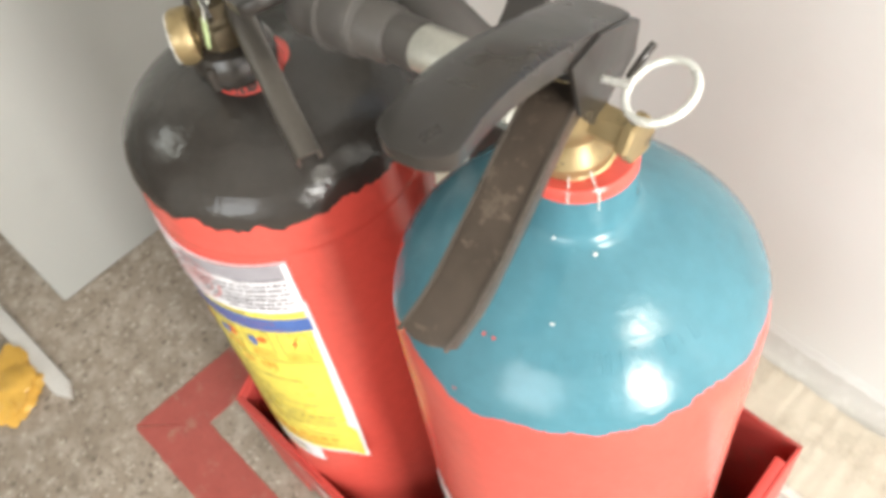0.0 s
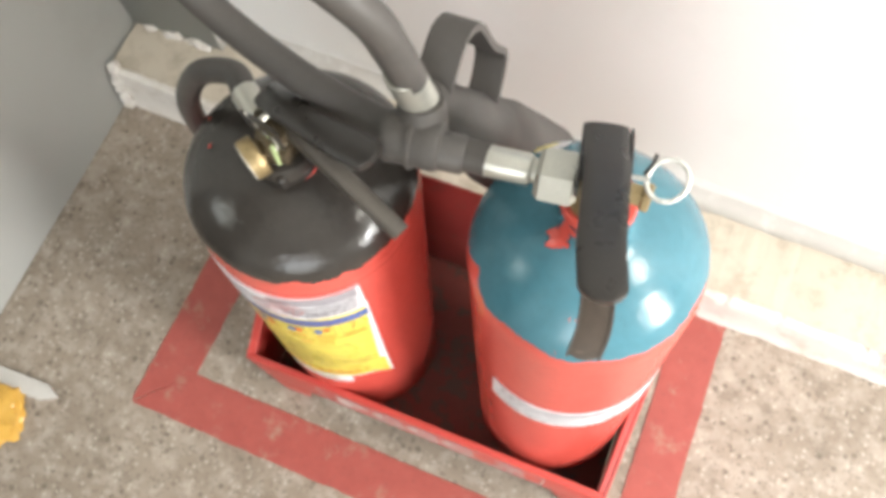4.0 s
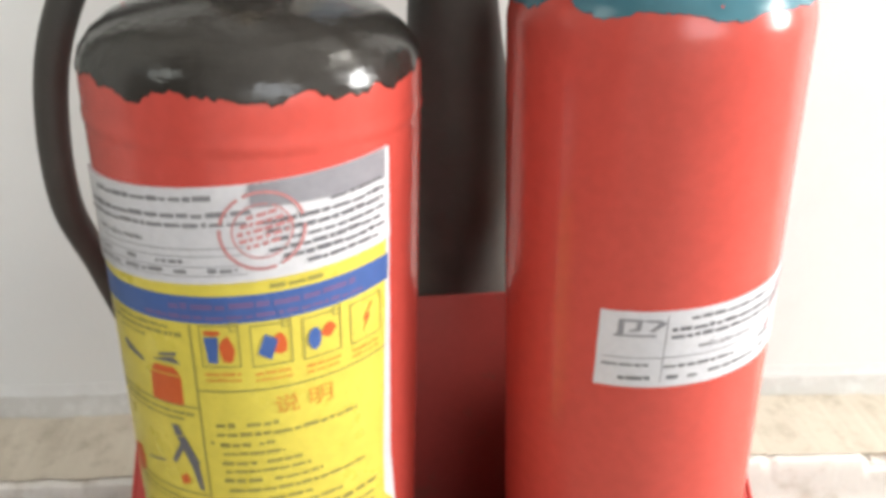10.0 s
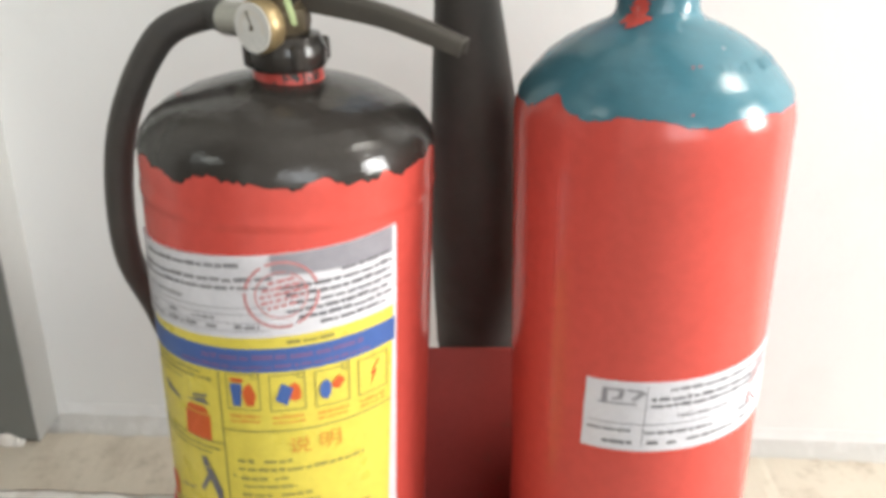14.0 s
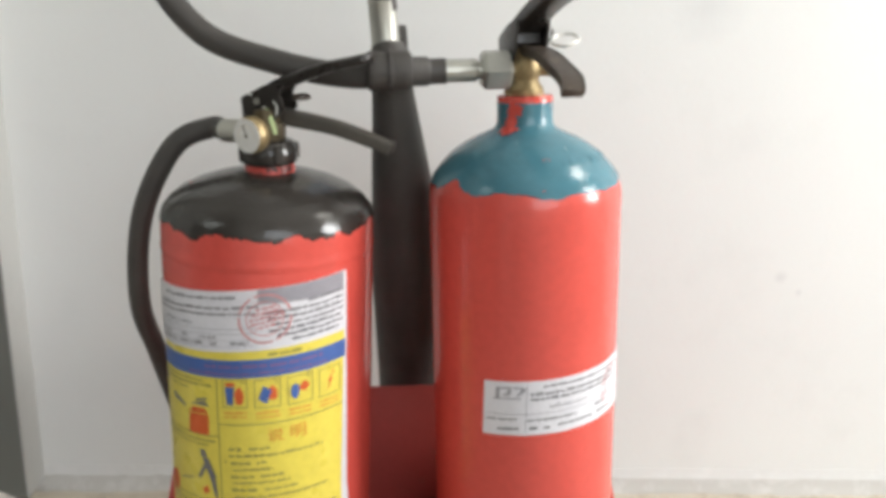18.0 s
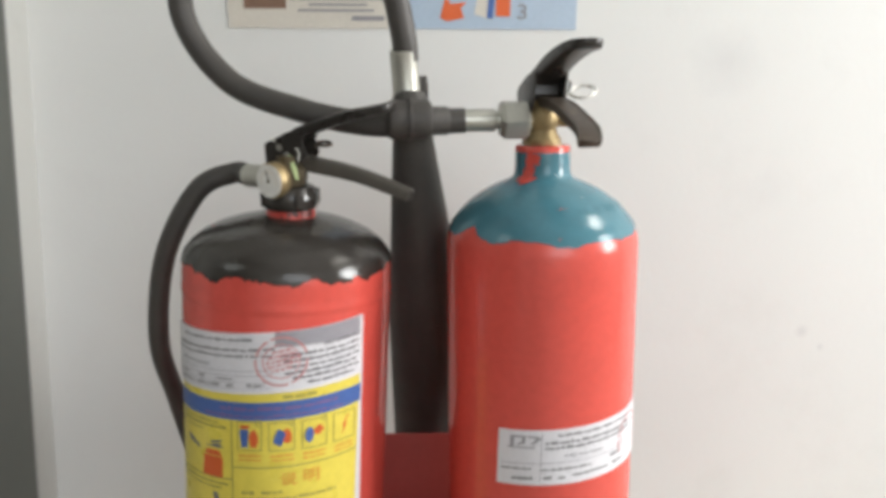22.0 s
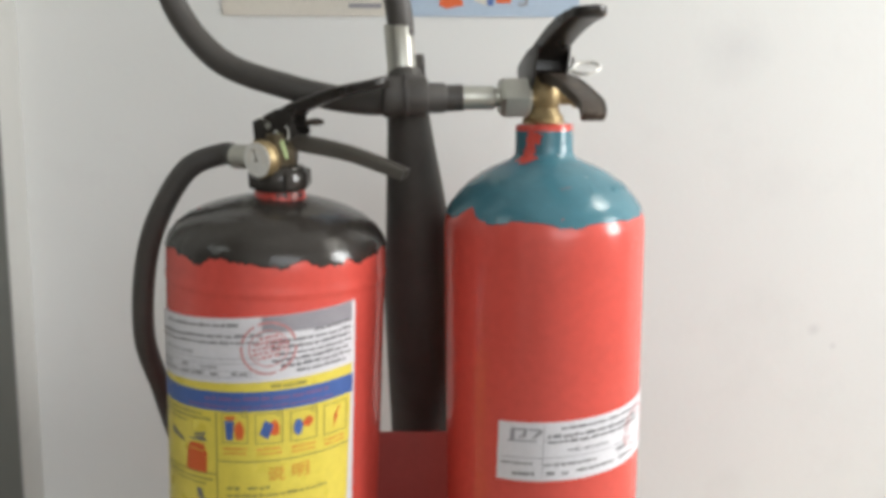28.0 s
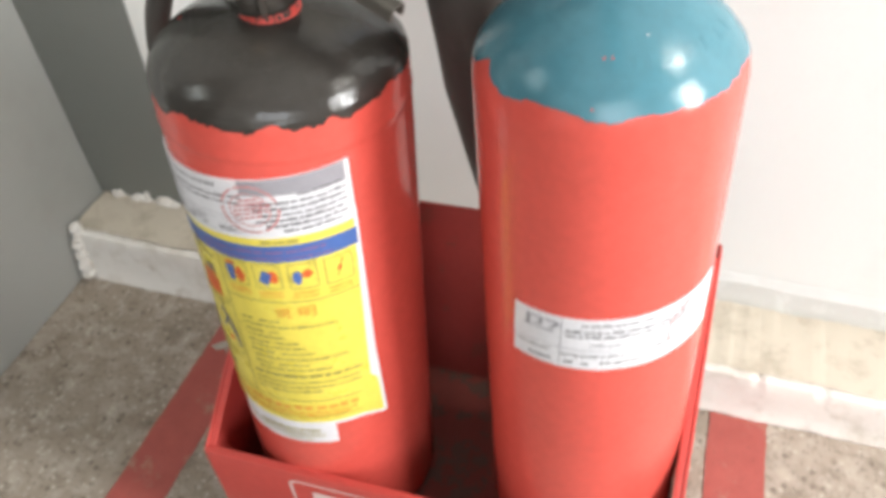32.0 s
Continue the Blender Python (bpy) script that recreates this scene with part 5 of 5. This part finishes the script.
# the long hose loop to the horn
LOOP = [tuple(P0 + AX * 0.002), (0.012, -0.2305, 0.6255), (-0.026, -0.2255, 0.6235), (-0.079, -0.217, 0.633), (-0.138, -0.202, 0.655), (-0.173, -0.193, 0.706), (-0.159, -0.200, 0.765), (-0.118, -0.223, 0.806), (-0.065, -0.2445, 0.8105), (-0.0215, -0.2325, 0.750), (-0.0065, -0.2270, 0.722), (-0.0010, -0.2246, 0.700), (0.0018, -0.2230, 0.684), (0.0029, -0.2208, 0.671)]
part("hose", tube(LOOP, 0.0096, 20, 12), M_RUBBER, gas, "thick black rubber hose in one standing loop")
HT, HE = Vector((0.0052, -0.2150, 0.643)), Vector((0.0288, -0.064, 0.290))
HV = (HE - HT).normalized()
part("horn_ferrule", turned([(0.0098, 0.034), (0.0106, 0.033), (0.0106, 0.001), (0.0112, 0.000), (0.0114, -0.005), (0.009, -0.009)], Vector((0.0030, -0.2165, 0.6460)), Vector((-0.0023, -0.0059, 0.0340)), 28), M_STEEL, gas, "plated ferrule on top of the horn")
horn_len = (HE - HT).length
prof = [(0.0105, 0.002), (0.0125, 0.004), (0.0135, 0.012), (0.0163, 0.035), (0.0193, 0.065), (0.0232, 0.10), (0.0284, 0.15), (0.0348, 0.20), (0.0408, horn_len * 0.8), (0.0445, horn_len), (0.0430, horn_len), (0.0430, horn_len - 0.004)]
bm = turned([(r, h) for r, h in prof[:10]] + [(0.0420, horn_len), (0.0370, horn_len * 0.8), (0.028, 0.2), (0.013, 0.07), (0.004, 0.05)], HT, HV, 40)
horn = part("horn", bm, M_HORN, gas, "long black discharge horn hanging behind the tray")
HSIDE = Vector((1, 0, 0))
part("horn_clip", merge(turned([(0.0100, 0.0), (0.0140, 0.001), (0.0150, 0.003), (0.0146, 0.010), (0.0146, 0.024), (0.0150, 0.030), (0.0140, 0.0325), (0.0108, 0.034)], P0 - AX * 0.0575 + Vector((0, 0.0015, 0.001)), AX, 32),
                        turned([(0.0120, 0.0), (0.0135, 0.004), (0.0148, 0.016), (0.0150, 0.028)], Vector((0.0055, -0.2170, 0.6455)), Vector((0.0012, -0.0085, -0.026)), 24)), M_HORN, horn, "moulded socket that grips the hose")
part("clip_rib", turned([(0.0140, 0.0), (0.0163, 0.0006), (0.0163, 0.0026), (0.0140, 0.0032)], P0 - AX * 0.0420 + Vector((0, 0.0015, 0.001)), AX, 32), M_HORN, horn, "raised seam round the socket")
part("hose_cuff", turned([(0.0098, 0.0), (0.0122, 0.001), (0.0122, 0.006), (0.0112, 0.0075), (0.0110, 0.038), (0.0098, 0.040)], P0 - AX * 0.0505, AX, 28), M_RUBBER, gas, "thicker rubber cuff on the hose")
SL = [Vector(p) for p in ((0.006, -0.206, 0.634), (0.007, -0.191, 0.650), (0.008, -0.178, 0.656), (0.009, -0.164, 0.646), (0.010, -0.153, 0.618), (0.011, -0.147, 0.603), (0.013, -0.136, 0.583), (0.014, -0.141, 0.570), (0.015, -0.158, 0.556), (0.0155, -0.172, 0.547))]
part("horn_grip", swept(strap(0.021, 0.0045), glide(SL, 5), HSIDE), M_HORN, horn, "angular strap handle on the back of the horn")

# handle, lever and pin
CD = Vector((0.020, -0.098, 0)).normalized()
CS = Vector((CD.y, -CD.x, 0))
part("carry_handle", swept(grip(0.0222, 0.0135, 0.88, 0.5, 0.08), glide([Vector((0.1020, -0.2000, 0.6512)), Vector((0.1056, -0.2145, 0.6586)), Vector((0.1103, -0.2320, 0.6680)), Vector((0.1150, -0.2530, 0.6774)), Vector((0.1202, -0.2760, 0.6844)), Vector((0.1253, -0.2915, 0.6878)), Vector((0.1291, -0.3028, 0.6888))], 8), CS), M_HANDLE, gas, "chipped black carrying handle with a rounded end")
part("squeeze_lever", swept(grip(0.0172, 0.0082, 0.97, 0.15, 0.05), glide([Vector((0.1075, -0.2140, 0.6425)), Vector((0.1133, -0.2357, 0.6452)), Vector((0.1197, -0.2572, 0.6421)), Vector((0.1258, -0.2801, 0.6352)), Vector((0.1300, -0.2992, 0.6288)), Vector((0.1295, -0.3135, 0.6213))], 8), CS), M_LEVER, gas, "long scuffed dark squeeze lever")
RIM = glide([Vector((0.1133, -0.2357, 0.6452)), Vector((0.1197, -0.2572, 0.6421)), Vector((0.1258, -0.2801, 0.6352)), Vector((0.1300, -0.2992, 0.6288)), Vector((0.1294, -0.3130, 0.6215))], 8)
for sg in (-1, 1):
    part("lever_rim", swept([(-0.0005, -0.0012), (0.0005, -0.0012), (0.0005, 0.0004), (-0.0005, 0.0004)], [p + CS * 0.0078 * sg for p in RIM], CS), M_RIM, gas, "rubbed bright edge of the lever")
bm = bmesh.new()
for sg in (-1, 1):
    o = Vector((0.1075, -0.2215, 0)) + CS * 0.0112 * sg
    bm = merge(bm, plate([o + CD * u + Vector((0, 0, z)) for u, z in ((-0.0205, 0.6360), (0.009, 0.6310), (0.017, 0.6420), (0.0215, 0.6640), (0.004, 0.6620), (-0.010, 0.6555), (-0.0195, 0.6508), (-0.0228, 0.6478))], CS * sg, 0.0018, 0.0004))
core = plate([Vector((0.1075, -0.2215, 0)) - CS * 0.0108 + CD * u + Vector((0, 0, z)) for u, z in ((-0.019, 0.6375), (0.004, 0.6395), (0.010, 0.6470), (0.008, 0.6570), (-0.008, 0.6530), (-0.0215, 0.6470))], CS, 0.0216, 0.0006)
bm = merge(bm, core)
part("handle_bracket", bm, M_HANDLE, gas, "black bracket cheeks that hold handle and lever")
PC = Vector((0.1085, -0.2255, 0.6455))
part("pivot_pin", rod(PC - CS * 0.0125, PC + CS * 0.0125, 0.0027, 12), M_STEEL, gas)
RC = Vector((0.1395, -0.2195, 0.6485))
part("pull_ring", tube([RC + Vector((0.0100 * math.cos(a_), 0.0100 * math.sin(a_), 0.0038 * math.sin(a_) + 0.0015 * math.cos(a_))) for a_ in (2 * math.pi * k / 14 + math.pi for k in range(15))], 0.0013, 10, 4), M_WIRE, gas, "bright wire pull ring")
part("safety_pin", rod(Vector((0.0910, -0.2245, 0.6395)), Vector((0.1310, -0.2215, 0.6475)), 0.0013, 8), M_WIRE, gas, "straight bright safety pin")
part("pin_tie", tube([Vector((0.1280, -0.2190, 0.6475)), Vector((0.1300, -0.2160, 0.6530)), Vector((0.1305, -0.2110, 0.6555))], 0.0012, 8, 5), M_HANDLE, gas, "black plastic tie")
for a_, drop in ((34, 0.0010), (60, 0.0065)):
    out = Vector((math.sin(radians(a_)), -math.cos(radians(a_)), 0))
    part("seal_thread", tube([Vector((RX - 0.004, RY, z)) + out * r for r, z in ((0.0140, 0.6125), (0.0185, 0.6088), (0.0228, 0.6072), (0.0230, 0.6060 - drop))], 0.00026, 6, 5), M_CUP, gas, "loose white sealing thread")
part("thread_wrap", tube([Vector((RX - 0.004 + 0.0152 * math.sin(k * 0.7), RY - 0.001 - 0.0152 * math.cos(k * 0.7), 0.6092 + 0.0006 * math.sin(k * 2.3))) for k in range(19)], 0.0006, 6, 4), M_AMBERTAPE, gas, "golden thread wrapped round the valve seat")

gs = Sheet(RX, RY, RR, -32.0, 0.3560, 0.050, 0.04, TILT)
glabel = part("service_label", gs.sheet(0.0, 0.143, 0.0, 0.0440, 0.0006, 0.0, 0.0002), M_PAPER, gas, "white service label with small print and a red stamp")
EMBLEM = [[(0.0075, 0.0300), (0.0285, 0.0300), (0.0285, 0.0312), (0.0075, 0.0312)], [(0.0095, 0.0312), (0.0125, 0.0312), (0.0125, 0.0400), (0.0095, 0.0400)], [(0.0125, 0.0385), (0.0190, 0.0385), (0.0215, 0.0400), (0.0125, 0.0400)], [(0.0190, 0.0385), (0.0215, 0.0400), (0.0205, 0.0335), (0.0180, 0.0345)], [(0.0150, 0.0325), (0.0205, 0.0335), (0.0180, 0.0345), (0.0150, 0.0340)], [(0.0225, 0.0385), (0.0330, 0.0375), (0.0300, 0.0395), (0.0225, 0.0398)], [(0.0330, 0.0375), (0.0300, 0.0385), (0.0245, 0.0330), (0.0275, 0.0330)]]
parts("label_logo", shapes(gs, EMBLEM, 0.0009), M_SILVER, glabel, "grey emblem shape", False)
lettered(gs, "PHI\u1ebeU B\u1ea2O H\u00c0NH", 0.051, 0.0212, 0.032, 0.0038, 0.0009, 0.006, M_INK, glabel, "row of bold grey heading letters")
parts("print_line", writing(gs, [(0.045, 0.12, 0.0385, 0.0026), (0.036, 0.118, 0.0325, 0.0032), (0.036, 0.12, 0.0285, 0.0028), (0.003, 0.028, 0.0125, 0.0026), (0.034, 0.075, 0.0115, 0.0026), (0.092, 0.102, 0.0125, 0.0028), (0.012, 0.028, 0.0045, 0.0028), (0.036, 0.042, 0.0045, 0.0028), (0.047, 0.052, 0.0045, 0.0028), (0.058, 0.09, 0.0055, 0.0026), (0.095, 0.112, 0.0055, 0.0032)], 0.0009, 41), M_INK, glabel, "rows of grey print", False)
parts("ruling", shapes(gs, [[(0.033, 0.003), (0.0335, 0.003), (0.0335, 0.042), (0.033, 0.042)], [(0.003, 0.0175), (0.115, 0.0175), (0.115, 0.018), (0.003, 0.018)]], 0.0009), M_FAINT, glabel, "", False)
bm = bmesh.new()
for r0, r1 in ((0.0165, 0.0178), (0.012, 0.0128)):
    for k in range(40):
        if noise.noise(Vector((k * 0.5, r0 * 700, 3))) < 0.3:
            a0, a1 = 2 * math.pi * k / 40, 2 * math.pi * (k + 1) / 40
            bm.faces.new([bm.verts.new(gs.place(0.118 + r * math.cos(a_), 0.022 + r * math.sin(a_), 0.0011)) for r, a_ in ((r0, a0), (r1, a0), (r1, a1), (r0, a1))])
part("stamp", bm, M_STAMP, glabel, "red ink stamp", False)

# ---- posters on the wall ----
PZ = 0.699


def on_wall(bm_pts, lift):
    made = []
    for pts in bm_pts:
        made.append(bmesh.new())
        made[-1].faces.new([made[-1].verts.new((x, wall_y(x) - lift, PZ + z)) for x, z in pts])
    return made


def sheet_on_wall(x0, x1, h, t):
    return plate([(x0, wall_y(x0) - 0.0005, PZ), (x1, wall_y(x1) - 0.0005, PZ), (x1, wall_y(x1) - 0.0005, PZ + h), (x0, wall_y(x0) - 0.0005, PZ + h)], (0, -1, 0), t)


def rect_pts(x0, x1, z0, z1):
    return [(x0, z0), (x1, z0), (x1, z1), (x0, z1)]


beige = thing("notice_sheet", (-0.1, wall_y(-0.1), PZ), "beige printed notice with a brown photo, fixed to the white wall", "poster")
part("paper", sheet_on_wall(-0.2039, -0.0043, 0.29, 0.0008), M_POSTER_A, beige)
parts("photo", on_wall([rect_pts(-0.186, -0.139, 0.021, 0.085)], 0.0018), M_PHOTO, beige, "brown printed photo", False)
rnd = random.Random(7)
bars = [rect_pts(-0.126 + 0.012 * (k % 2), -0.126 + rnd.uniform(0.07, 0.115), 0.018 + 0.0062 * k, 0.0205 + 0.0062 * k) for k in range(12)] + [rect_pts(-0.134, -0.129, 0.03, 0.036), rect_pts(-0.066, -0.03, 0.0085, 0.0135)]
parts("print", on_wall(bars, 0.0018), M_FAINT, beige, "rows of grey print", False)
bluep = thing("safety_poster", (0.09, wall_y(0.09), PZ), "pale blue printed safety poster with orange shapes, fixed beside the notice", "poster")
part("paper", sheet_on_wall(-0.0038, 0.1835, 0.29, 0.0008), M_POSTER_B, bluep)
parts("orange_shape", on_wall([[(0.032 + u, 0.008 + v) for u, v in ((0, 0.004), (0.008, 0.0), (0.027, 0.004), (0.023, 0.014), (0.029, 0.021), (0.012, 0.019), (0.006, 0.027))], [(0.014 + u, 0.035 + v) for u, v in ((0, 0), (0.012, -0.002), (0.018, 0.004), (0.01, 0.012))], rect_pts(0.094, 0.110, 0.014, 0.05), [(0.136, 0.036), (0.152, 0.033), (0.148, 0.046), (0.140, 0.048)]], 0.0018), M_ORANGE, bluep, "orange printed shapes", False)
parts("pale_shape", on_wall([[(0.07, 0.016), (0.09, 0.010), (0.088, 0.05), (0.076, 0.05)], rect_pts(0.004, 0.022, 0.052, 0.07)], 0.0018), M_POSTER_A, bluep, "pale printed shapes", False)
parts("dark_shape", on_wall([[(0.084, 0.012), (0.0905, 0.011), (0.0925, 0.036), (0.086, 0.040)]], 0.0021), M_BLUE, bluep, "dark blue printed shape", False)
glyphs, faces = lettering("3", 0.0105, 0.016, 0.004)
bm = bmesh.new()
vs = [bm.verts.new((0.118 + u, wall_y(0.118) - 0.002, PZ + 0.011 + v)) for u, v in glyphs]
for q in faces:
    if len(set(q)) > 2:
        bm.faces.new([vs[k] for k in q])
part("numeral", bm, M_FAINT, bluep, "grey printed numeral", False)
